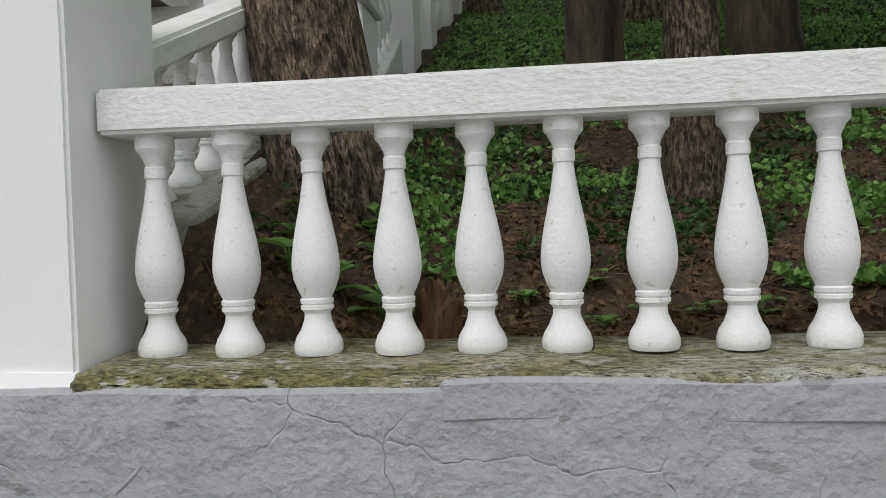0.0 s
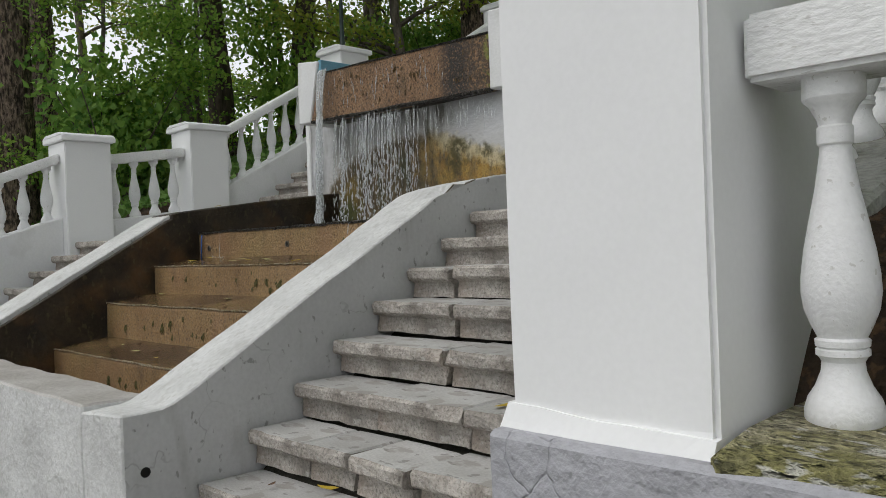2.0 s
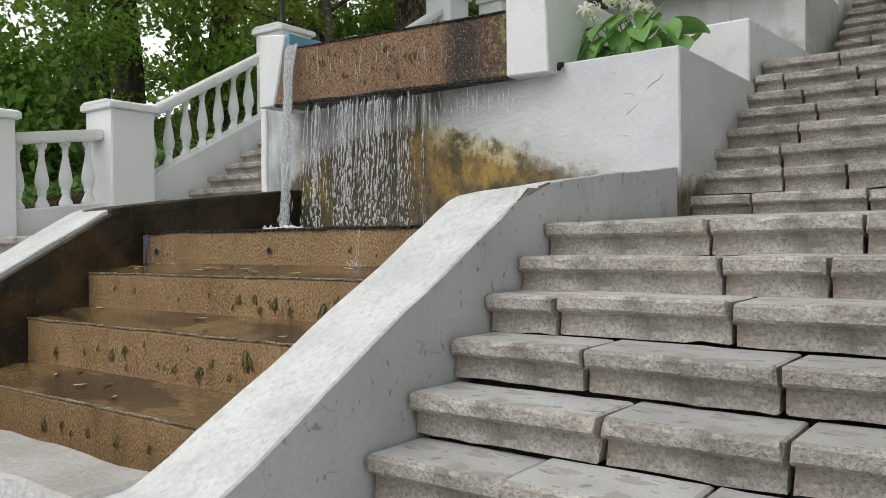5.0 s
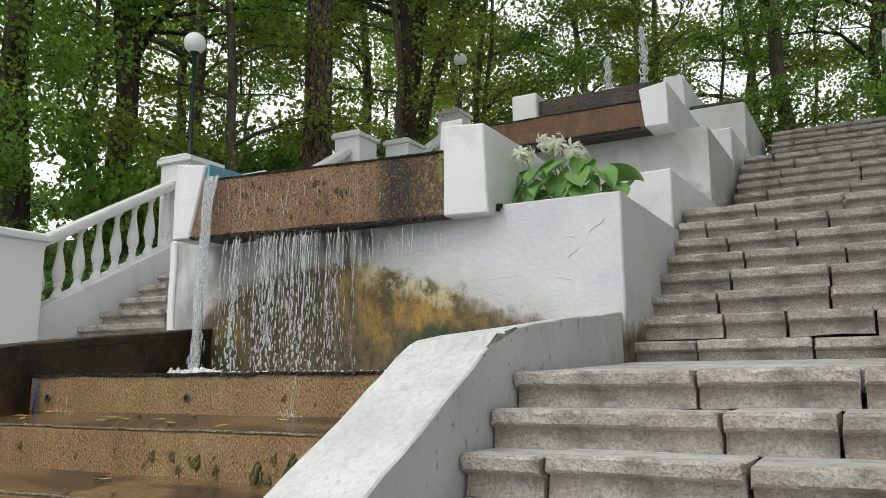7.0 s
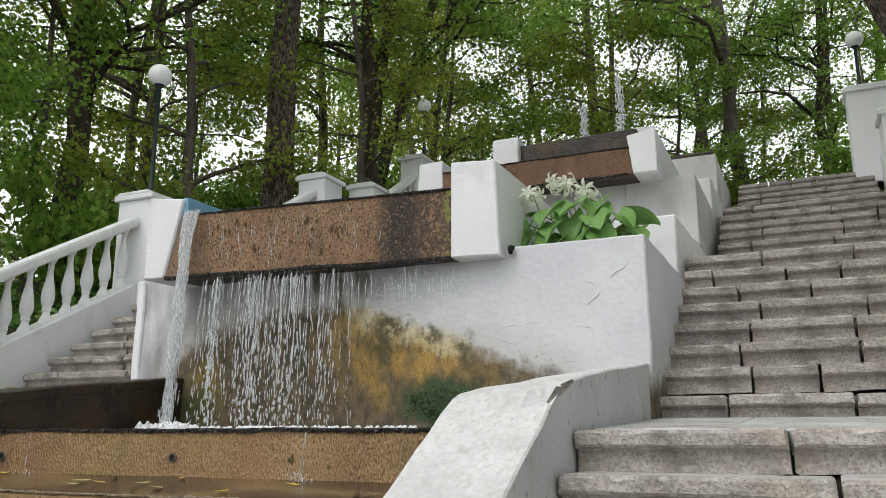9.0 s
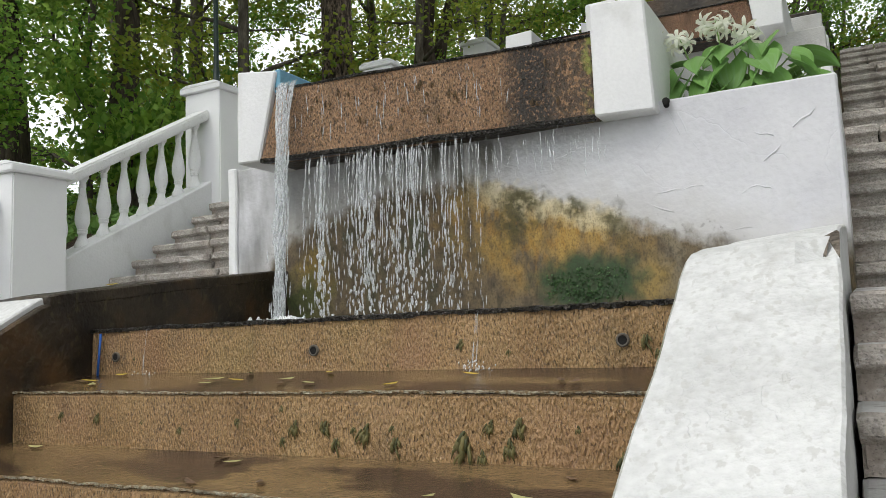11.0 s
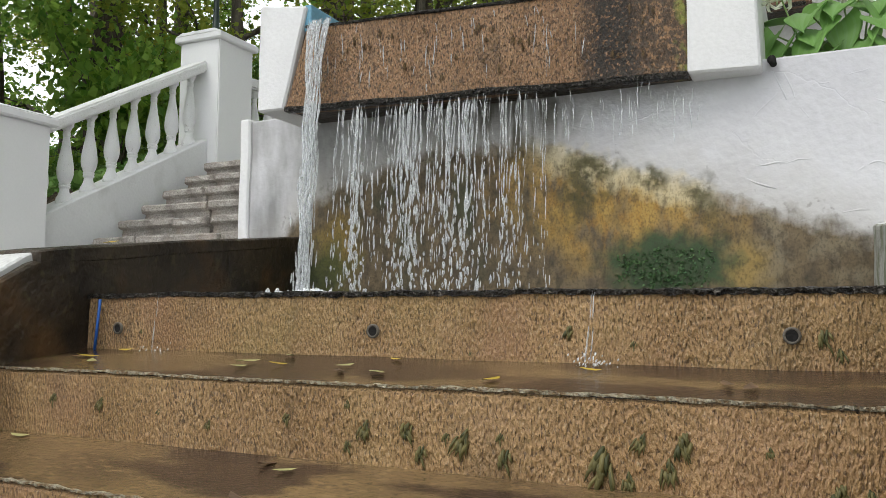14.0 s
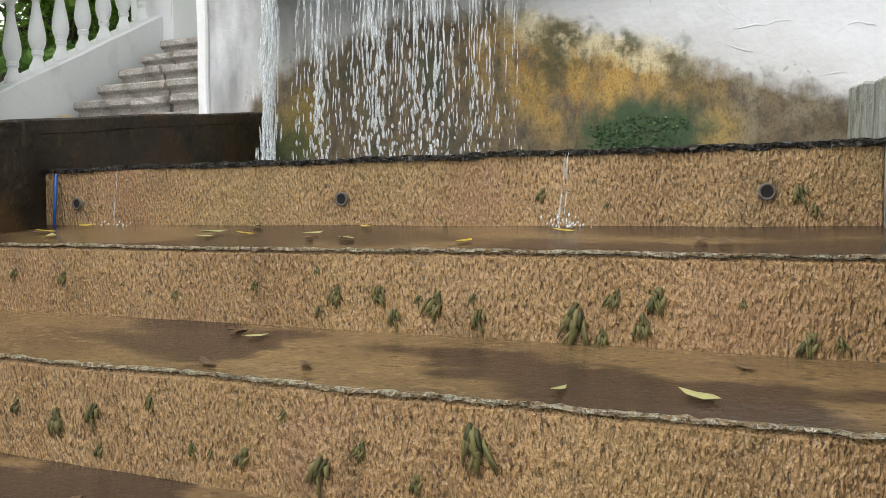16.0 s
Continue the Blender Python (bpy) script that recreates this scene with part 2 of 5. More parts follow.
def pebbledash(name, base, second):
    m = material(name, base, 0.42, second, 3.2, 115, 1.0, 0.025, 0.3, 0.7, spec=0.5, stretch=(1, 1, 0.4))
    mixed(m, (0.06, 0.032, 0.016), noise_mask(m, 135, 0.55, 0.64, 3, (1, 1, 0.38)), 0.8)
    mixed(m, (0.56, 0.42, 0.26), noise_mask(m, 150, 0.60, 0.70, 3, (1, 1, 0.3), (7, 3, 1)), 0.65)
    mixed(m, (0.10, 0.065, 0.035), noise_mask(m, 4.0, 0.55, 0.72, 7, (1.3, 1, 0.5)), 0.6)
    return m


PEBBLE = pebbledash("wet_brown_pebbledash", (0.46, 0.292, 0.140), (0.335, 0.20, 0.088))
mixed(PEBBLE, (0.34, 0.27, 0.085), noise_mask(PEBBLE, 1.3, 0.50, 0.70, 6, (1, 1, 1), (3, 3, 1)), 0.25)
mixed(PEBBLE, (0.36, 0.20, 0.115), noise_mask(PEBBLE, 2.3, 0.55, 0.70, 6, (1, 1, 1), (8, 1, 4)), 0.4)
PANEL = pebbledash("wet_panel_pebbledash", (0.40, 0.235, 0.125), (0.27, 0.145, 0.07))
TREADW = material("wet_brown_tread", (0.21, 0.138, 0.064), 0.16, (0.125, 0.082, 0.042), 2.6, 60, 0.5, 0.006, 0.34, 0.66, spec=0.6, stretch=(0.7, 1.3, 1))
mixed(TREADW, (0.30, 0.20, 0.10), noise_mask(TREADW, 30, 0.56, 0.66, 8, (0.6, 1, 1)), 0.45)
mixed(TREADW, (0.034, 0.020, 0.017), noise_mask(TREADW, 1.5, 0.51, 0.555, 9, (0.7, 1.8, 1), (2.4, 0, 0)), 0.85)
mixed(TREADW, (0.07, 0.045, 0.028), noise_mask(TREADW, 40, 0.60, 0.66, 8, (0.5, 1, 1), (4, 1, 0)), 0.6)
CRUST = material("limy_wet_crust", (0.60, 0.54, 0.40), 0.7, (0.33, 0.22, 0.11), 60, 140, 1.0, 0.02, 0.40, 0.58, vary=1.2)
mixed(CRUST, (0.04, 0.035, 0.03), noise_mask(CRUST, 2.2, 0.60, 0.66, 8), 0.5)
PANEL2 = pebbledash("dry_panel_pebbledash", (0.27, 0.145, 0.085), (0.19, 0.095, 0.055))
DARKWET = material("wet_dark_wall", (0.055, 0.04, 0.026), 0.45, (0.02, 0.015, 0.011), 3, 30, 0.8, 0.015)
mixed(DARKWET, (0.15, 0.075, 0.026), noise_mask(DARKWET, 2.6, 0.52, 0.70, 10), 0.55)
mixed(DARKWET, (0.10, 0.085, 0.045), noise_mask(DARKWET, 24, 0.60, 0.68, 8, (1, 1, 0.6)), 0.5)
RIM = material("black_wet_rim", (0.055, 0.045, 0.036), 0.28, (0.010, 0.009, 0.008), 30, 60, 1.0, 0.02)
# glints on the wet rim, painted as pale specks
mixed(RIM, (0.34, 0.31, 0.27), noise_mask(RIM, 60, 0.60, 0.66, 6), 0.6)
BARK = material("brown_tree_bark", (0.29, 0.215, 0.16), 0.95, (0.055, 0.040, 0.032), 26, 80, 1.0, 0.04, 0.38, 0.60, stretch=(1, 1, 0.34), vary=1.0)
mixed(BARK, (0.022, 0.016, 0.012), noise_mask(BARK, 44, 0.53, 0.60, 5, (1, 1, 0.30), (3, 1, 0)), 0.8)
BARK2 = material("dark_tree_bark", (0.115, 0.086, 0.066), 0.95, (0.04, 0.03, 0.023), 8, 40, 0.9, 0.03, stretch=(1, 1, 0.2))
BARK3 = material("grey_tree_bark", (0.17, 0.145, 0.115), 0.95, (0.08, 0.066, 0.052), 8, 40, 0.8, 0.02, stretch=(1, 1, 0.3))
SOIL = material("dark_forest_soil", (0.085, 0.056, 0.038), 0.95, (0.035, 0.023, 0.016), 2.5, 28, 1.0, 0.04)
mixed(SOIL, (0.17, 0.10, 0.055), noise_mask(SOIL, 30, 0.56, 0.64, 6, (1, 0.35, 1)), 0.7)
PAVE = material("grey_paving", (0.30, 0.29, 0.28), 0.85, (0.2, 0.195, 0.19), 1.5, 40, 0.5)
BLUE = material("light_blue_paint", (0.22, 0.47, 0.62), 0.6, (0.17, 0.38, 0.52), 3, 40, 0.3)
TUBEBLUE = material("blue_plastic", (0.02, 0.11, 0.42), 0.4, (0.015, 0.09, 0.36), 3, 40, 0.1)
PLINTHG = material("mossy_worn_plaster", (0.46, 0.46, 0.43), 0.9, (0.30, 0.30, 0.26), 5, 45, 1.0, 0.015, 0.35, 0.6, vary=0.6)
mixed(PLINTHG, (0.13, 0.14, 0.06), noise_mask(PLINTHG, 7, 0.52, 0.64, 9), 0.7)
POLE = material("dark_green_pole", (0.012, 0.03, 0.024), 0.4, (0.008, 0.02, 0.017), 3, 40, 0.2)
HOLE = material("black_hole", (0.008, 0.007, 0.006), 0.9)
PIPE = material("old_plastic_pipe", (0.12, 0.10, 0.08), 0.5, (0.1, 0.09, 0.07), 20, 60, 0.4)
CHIP = material("dry_brown_litter", (0.20, 0.12, 0.065), 0.9, (0.08, 0.05, 0.03), 9, 40, 0.4)
STUMPM = material("rotten_stump_wood", (0.22, 0.115, 0.06), 0.9, (0.07, 0.04, 0.025), 8, 40, 1.0, 0.03, stretch=(1, 1, 0.15))
YLEAF = material("fallen_yellow_leaf", (0.55, 0.40, 0.04), 0.6)
PLEAF = material("fallen_pale_leaf", (0.42, 0.40, 0.17), 0.6)

globe_mat = material("opal_glass_globe", (0.9, 0.9, 0.9), 0.25, (0.88, 0.88, 0.88), 2, 20, 0.02)

# stained plaster behind the falling water
def stain_edge(m, points, soft, wobble=0.10, scale=4.0, rise=0.0):
    """1 below a wandering line drawn over the wall by (x, z) points, 0 above it."""
    n, l = m.node_tree.nodes, m.node_tree.links
    tc, sp, mr, cr, t, s, a, d, r = (n.new(k) for k in ("ShaderNodeTexCoord", "ShaderNodeSeparateXYZ", "ShaderNodeMapRange", "ShaderNodeValToRGB", "ShaderNodeTexNoise", "ShaderNodeMath", "ShaderNodeMath", "ShaderNodeMath", "ShaderNodeMapRange"))
    l.new(tc.outputs["Object"], sp.inputs["Vector"])
    l.new(tc.outputs["Object"], t.inputs["Vector"])
    mr.inputs["From Min"].default_value, mr.inputs["From Max"].default_value = -8.75, -4.25
    l.new(sp.outputs["X"], mr.inputs["Value"])
    l.new(mr.outputs["Result"], cr.inputs["Fac"])
    el = cr.color_ramp.elements
    for i, (x, z) in enumerate(points):
        e = el[i] if i < 2 and len(el) > i else el.new(0.5)
        e.position, h = (x + 8.75) / 4.5, (z - 1.5) / 2
        e.color = (h, h, h, 1)
    t.inputs["Scale"].default_value, t.inputs["Detail"].default_value = scale, 10
    s.operation, s.inputs[1].default_value, s.inputs[2].default_value = "MULTIPLY_ADD", wobble * 4, rise + 1.5 - wobble * 2
    l.new(t.outputs["Fac"], s.inputs[0])
    a.operation, a.inputs[1].default_value = "MULTIPLY_ADD", 2.0
    l.new(cr.outputs["Color"], a.inputs[0])
    l.new(s.outputs["Value"], a.inputs[2])
    d.operation = "SUBTRACT"
    l.new(a.outputs["Value"], d.inputs[0])
    l.new(sp.outputs["Z"], d.inputs[1])
    r.inputs["From Min"].default_value, r.inputs["From Max"].default_value = -soft * 0.3, soft * 0.7
    l.new(d.outputs["Value"], r.inputs["Value"])
    return r.outputs["Result"]


def blot(m, x, z, rx, rz, soft=0.6, wobble=0.5, scale=7.0):
    """1 inside a ragged blot round (x, z) on an upright face along x."""
    n, l = m.node_tree.nodes, m.node_tree.links
    tc, mp, sp, ln, t, s, a, r = (n.new(k) for k in ("ShaderNodeTexCoord", "ShaderNodeMapping", "ShaderNodeVectorMath", "ShaderNodeVectorMath", "ShaderNodeTexNoise", "ShaderNodeMath", "ShaderNodeMath", "ShaderNodeMapRange"))
    mp.vector_type = "POINT"
    mp.inputs["Scale"].default_value, mp.inputs["Location"].default_value = (1 / rx, 0, 1 / rz), (-x / rx, 0, -z / rz)
    l.new(tc.outputs["Object"], mp.inputs["Vector"])
    ln.operation = "LENGTH"
    l.new(mp.outputs["Vector"], ln.inputs[0])
    n.remove(sp)
    l.new(tc.outputs["Object"], t.inputs["Vector"])
    t.inputs["Scale"].default_value, t.inputs["Detail"].default_value = scale, 9
    s.operation, s.inputs[1].default_value, s.inputs[2].default_value = "MULTIPLY_ADD", wobble * 4, -wobble * 2
    l.new(t.outputs["Fac"], s.inputs[0])
    l.new(ln.outputs["Value"], a.inputs[0])
    l.new(s.outputs["Value"], a.inputs[1])
    r.inputs["From Min"].default_value, r.inputs["From Max"].default_value = 1 + soft * 0.5, 1 - soft * 0.5
    l.new(a.outputs["Value"], r.inputs["Value"])
    return r.outputs["Result"]


def less(m, mask):
    n, l = m.node_tree.nodes, m.node_tree.links
    x = n.new("ShaderNodeMath")
    x.operation, x.inputs[0].default_value, x.use_clamp = "SUBTRACT", 1.0, True
    l.new(mask, x.inputs[1])
    return x.outputs["Value"]


EDGE = ((-8.5, 2.05), (-8.26, 2.40), (-7.95, 2.55), (-7.52, 2.66), (-7.18, 2.74), (-6.64, 2.73), (-6.42, 2.66), (-6.19, 2.68), (-6.04, 2.55), (-5.92, 2.49), (-5.82, 2.56), (-5.66, 2.53), (-5.55, 2.42), (-5.42, 2.32), (-5.23, 2.30), (-5.02, 2.26), (-4.87, 2.17), (-4.70, 2.10), (-4.45, 2.0))
STAIN = cracks(material("stained_white_plaster", (0.67, 0.67, 0.69), 0.7, (0.59, 0.59, 0.62), 1.6, 24, 0.45, 0.012, vary=0.12), 1.0, 0.007, 0.0, 0.0015)
main = stain_edge(STAIN, EDGE, 0.12, 0.06, 9)
# grey behind the streams: wet plaster plus the trough's shade, put into the colour
wet = times(STAIN, band_mask(STAIN, "X", -6.25, -6.7, 0.25, 4), noise_mask(STAIN, 5, 0.30, 0.62, 8, (1, 1, 0.35)))
mixed(STAIN, (0.20, 0.20, 0.19), wet, 0.8)
mixed(STAIN, (0.42, 0.39, 0.33), stain_edge(STAIN, EDGE, 0.45, 0.12, 6, 0.20), 0.5)
mixed(STAIN, (0.150, 0.108, 0.055), main, 0.97)
mottle = noise_mask(STAIN, 16, 0.42, 0.62, 10, (1, 1, 0.6))
mixed(STAIN, (0.075, 0.060, 0.040), times(STAIN, main, mottle), 0.75)
gold = times(STAIN, main, blot(STAIN, -6.05, 2.45, 0.62, 0.42, 0.7, 0.25, 6))
mixed(STAIN, (0.44, 0.275, 0.065), times(STAIN, gold, noise_mask(STAIN, 7, 0.34, 0.54, 10, (1, 1, 0.5))), 0.85)
mixed(STAIN, (0.33, 0.17, 0.03), times(STAIN, gold, noise_mask(STAIN, 22, 0.50, 0.62, 8, (1, 1, 0.5))), 0.5)
rim = times(STAIN, stain_edge(STAIN, EDGE, 0.08, 0.06, 10, 0.05), less(STAIN, stain_edge(STAIN, EDGE, 0.12, 0.07, 12, -0.08)), band_mask(STAIN, "X", -6.7, -6.4, 0.2, 4), band_mask(STAIN, "X", -5.4, -5.6, 0.2, 4))
mixed(STAIN, (0.66, 0.57, 0.36), rim, 0.75)
for x, z, rx, rz in ((-6.25, 2.47, 0.13, 0.20), (-6.16, 2.60, 0.12, 0.07), (-5.86, 2.52, 0.10, 0.07), (-5.58, 2.42, 0.09, 0.14), (-5.50, 2.15, 0.07, 0.12)):
    mixed(STAIN, (0.065, 0.058, 0.016), times(STAIN, blot(STAIN, x, z - 0.04, rx, rz, 1.0, 0.5, 10), stain_edge(STAIN, EDGE, 0.08, 0.06, 12, 0.06), noise_mask(STAIN, 16, 0.32, 0.50, 10)), 0.85)
mixed(STAIN, (0.25, 0.21, 0.14), times(STAIN, main, band_mask(STAIN, "X", -5.55, -5.35, 0.15, 4), noise_mask(STAIN, 7, 0.50, 0.64, 9)), 0.6)
mixed(STAIN, (0.35, 0.24, 0.07), blot(STAIN, -5.36, 1.95, 0.15, 0.13, 0.9, 0.4), 0.75)
mixed(STAIN, (0.22, 0.15, 0.03), blot(STAIN, -7.93, 2.12, 0.16, 0.24, 0.9, 0.4), 0.85)
mixed(STAIN, (0.05, 0.075, 0.02), blot(STAIN, -8.02, 1.96, 0.22, 0.16, 0.9, 0.5), 0.8)
mixed(STAIN, (0.04, 0.06, 0.03), times(STAIN, main, blot(STAIN, -7.2, 2.3, 0.5, 0.35, 1.0, 0.5, 4), noise_mask(STAIN, 8, 0.44, 0.58, 9, (1, 1, 0.4))), 0.7)
mixed(STAIN, (0.06, 0.055, 0.028), times(STAIN, blot(STAIN, -6.72, 2.88, 0.38, 0.22, 0.9, 0.3), noise_mask(STAIN, 12, 0.42, 0.56, 7, (1, 1, 0.15))), 0.8)
mixed(STAIN, (0.035, 0.07, 0.028), blot(STAIN, -5.78, 1.98, 0.34, 0.17, 0.5, 0.3, 9), 0.95)
mixed(STAIN, (0.035, 0.030, 0.018), times(STAIN, main, noise_mask(STAIN, 26, 0.53, 0.68, 12, (1, 1, 0.5), (5, 0, 5))), 0.55)
mixed(STAIN, (0.04, 0.033, 0.022), times(STAIN, main, noise_mask(STAIN, 85, 0.50, 0.62, 5, (1, 1, 0.7), (1, 2, 8))), 0.38)
mixed(STAIN, (0.07, 0.06, 0.035), times(STAIN, stain_edge(STAIN, EDGE, 0.10, 0.14, 14, 0.06), less(STAIN, main), noise_mask(STAIN, 30, 0.56, 0.62, 7)), 0.35)
mixed(UPPERW, (0.07, 0.06, 0.05), blot(UPPERW, 0.24, 0.42, 0.14, 0.30, 1.0, 0.5), 0.75)
mixed(PANEL, (0.05, 0.034, 0.022), noise_mask(PANEL, 70, 0.54, 0.62, 4, (1, 1, 0.6), (1, 2, 3)), 0.7)
mixed(PANEL, (0.018, 0.017, 0.016), times(PANEL, band_mask(PANEL, "X", 0.52, 0.64, 0.12, 6), band_mask(PANEL, "X", 0.98, 0.80, 0.2, 6), noise_mask(PANEL, 50, 0.34, 0.46, 4)), 0.92)
mixed(PANEL, (0.045, 0.036, 0.028), times(PANEL, band_mask(PANEL, "X", 0.70, 0.85, 0.2, 5), noise_mask(PANEL, 40, 0.40, 0.52, 4)), 0.75)
mixed(PANEL, (0.30, 0.33, 0.06), times(PANEL, band_mask(PANEL, "X", 1.07, 1.13, 0.06, 9), noise_mask(PANEL, 18, 0.45, 0.6, 5)), 0.8)


def leaf_material(name, base, second, through_=0.35, rough=0.5):
    m = bpy.data.materials.new(name)
    m.use_nodes = True
    n, l = m.node_tree.nodes, m.node_tree.links
    b, out = n["Principled BSDF"], n["Material Output"]
    b.inputs["Roughness"].default_value, b.inputs["Specular IOR Level"].default_value = rough, 0.3
    geo, mix = n.new("ShaderNodeNewGeometry"), n.new("ShaderNodeMix")
    mix.data_type = "RGBA"
    mix.inputs["A"].default_value, mix.inputs["B"].default_value = (*base, 1), (*second, 1)
    l.new(geo.outputs["Random Per Island"], mix.inputs["Factor"])
    l.new(mix.outputs["Result"], b.inputs["Base Color"])
    tr, ms = n.new("ShaderNodeBsdfTranslucent"), n.new("ShaderNodeMixShader")
    l.new(mix.outputs["Result"], tr.inputs["Color"])
    ms.inputs["Fac"].default_value = through_
    l.new(b.outputs["BSDF"], ms.inputs[1])
    l.new(tr.outputs["BSDF"], ms.inputs[2])
    l.new(ms.outputs["Shader"], out.inputs["Surface"])
    return m


TUFT = leaf_material("wet_dark_moss", (0.020, 0.030, 0.012), (0.17, 0.145, 0.055), 0.0)
DRIP = leaf_material("dark_algae_drip", (0.03, 0.02, 0.012), (0.20, 0.13, 0.06), 0.05)
CUSHION = leaf_material("green_wall_moss", (0.045, 0.11, 0.045), (0.12, 0.21, 0.08), 0.2)
LEAF = leaf_material("maple_leaves", (0.12, 0.26, 0.045), (0.36, 0.52, 0.095), 0.62)
LEAF2 = leaf_material("yellowing_leaves", (0.16, 0.26, 0.04), (0.38, 0.40, 0.06), 0.5)
LEAF3 = leaf_material("dark_leaves", (0.10, 0.23, 0.05), (0.30, 0.47, 0.10), 0.6)
HERB = leaf_material("ground_cover_leaves", (0.10, 0.22, 0.05), (0.25, 0.42, 0.11), 0.3)
IVY = leaf_material("dark_ground_ivy", (0.025, 0.06, 0.018), (0.06, 0.12, 0.035), 0.2)
HOSTA = leaf_material("hosta_leaves", (0.11, 0.26, 0.06), (0.24, 0.43, 0.12), 0.2, 0.4)
VEIN = leaf_material("pale_leaf_ribs", (0.15, 0.31, 0.09), (0.24, 0.42, 0.14), 0.2, 0.4)
PETAL = leaf_material("white_petals", (0.88, 0.88, 0.80), (0.84, 0.85, 0.74), 0.45)
STALK = leaf_material("pale_green_stalk", (0.2, 0.32, 0.1), (0.2, 0.32, 0.1), 0.1)


def water_material(name, clear, rough, white):
    m = bpy.data.materials.new(name)
    m.use_nodes = True
    n, l = m.node_tree.nodes, m.node_tree.links
    b, out = n["Principled BSDF"], n["Material Output"]
    b.inputs["Base Color"].default_value, b.inputs["Roughness"].default_value = (*white, 1), rough
    tr, ms = n.new("ShaderNodeBsdfTransparent"), n.new("ShaderNodeMixShader")
    t = n.new("ShaderNodeTexNoise")
    tc, mp, r = n.new("ShaderNodeTexCoord"), n.new("ShaderNodeMapping"), n.new("ShaderNodeMapRange")
    mp.inputs["Scale"].default_value = (40, 40, 5)
    l.new(tc.outputs["Object"], mp.inputs["Vector"])
    l.new(mp.outputs["Vector"], t.inputs["Vector"])
    r.inputs["From Min"].default_value, r.inputs["From Max"].default_value = 0.35, 0.62
    r.inputs["To Min"].default_value, r.inputs["To Max"].default_value = min(1, clear + 0.25), max(0, clear - 0.3)
    l.new(t.outputs["Fac"], r.inputs["Value"])
    l.new(r.outputs["Result"], ms.inputs["Fac"])
    l.new(b.outputs["BSDF"], ms.inputs[1])
    l.new(tr.outputs["BSDF"], ms.inputs[2])
    l.new(ms.outputs["Shader"], out.inputs["Surface"])
    return m


FALL = water_material("falling_water", 0.74, 0.12, (0.85, 0.88, 0.9))
FOAM = water_material("foaming_water", 0.3, 0.5, (0.9, 0.92, 0.93))
POOL = material("shallow_pool_water", (0.10, 0.095, 0.07), 0.06, (0.06, 0.055, 0.04), 3, 14, 0.5, 0.01, spec=0.7)


# ---- builders ----
def mesh_of(name, verts, faces, mat, smooth=False):
    me = bpy.data.meshes.new(name)
    me.from_pydata([tuple(v) for v in verts], [], [tuple(f) for f in faces])
    me.materials.append(mat)
    if smooth:
        me.polygons.foreach_set("use_smooth", [True] * len(me.polygons))
    me.update()
    return me


def part(name, bm, mat, parent=None, label="", smooth=False):
    me = bpy.data.meshes.new(name)
    bm.to_mesh(me)
    bm.free()
    me.materials.append(mat)
    if smooth:
        me.polygons.foreach_set("use_smooth", [True] * len(me.polygons))
    ob = new(name, me)
    ob.parent = parent
    return tagged(ob, label)


def part_data(name, me, parent=None, label="", loc=(0, 0, 0)):
    ob = new(name, me)
    ob.parent, ob.location = parent, loc
    return tagged(ob, label)


def thing(name, loc, label, category, group="", kind=""):
    ob = new(name)
    ob.location = loc
    ob.empty_display_size = 0.1
    return tagged(ob, label, category, group, kind)


def box(x0, x1, y0, y1, z0, z1, bevel=0.012, seg=1, tops=None):
    """A box with bevelled edges; tops=(front, back) gives the top two heights along y."""
    bm = bmesh.new()
    za, zb = tops if tops else (z1, z1)
    v = [bm.verts.new(p) for p in ((x0, y0, z0), (x1, y0, z0), (x1, y1, z0), (x0, y1, z0), (x0, y0, za), (x1, y0, za), (x1, y1, zb), (x0, y1, zb))]
    for f in ((3, 2, 1, 0), (4, 5, 6, 7), (0, 1, 5, 4), (1, 2, 6, 5), (2, 3, 7, 6), (3, 0, 4, 7)):
        bm.faces.new([v[i] for i in f])
    if bevel:
        bmesh.ops.bevel(bm, geom=bm.edges[:], offset=bevel, segments=seg, affect="EDGES")
    return bm


def prism(points, a, b, axis="x", bevel=0.012, seg=1):
    """A polygon drawn in the other two axes, pushed from a to b along axis."""
    bm = bmesh.new()
    place = {"x": lambda p, s: (s, p[0], p[1]), "y": lambda p, s: (p[0], s, p[1]), "z": lambda p, s: (p[0], p[1], s)}[axis]
    one = [bm.verts.new(place(p, a)) for p in points]
    two = [bm.verts.new(place(p, b)) for p in points]
    k = len(points)
    bm.faces.new(one)
    bm.faces.new(two[::-1])
    for i in range(k):
        bm.faces.new((one[i], two[i], two[(i + 1) % k], one[(i + 1) % k])[::-1])
    bmesh.ops.recalc_face_normals(bm, faces=bm.faces[:])
    if bevel:
        bmesh.ops.bevel(bm, geom=bm.edges[:], offset=bevel, segments=seg, affect="EDGES")
    return bm


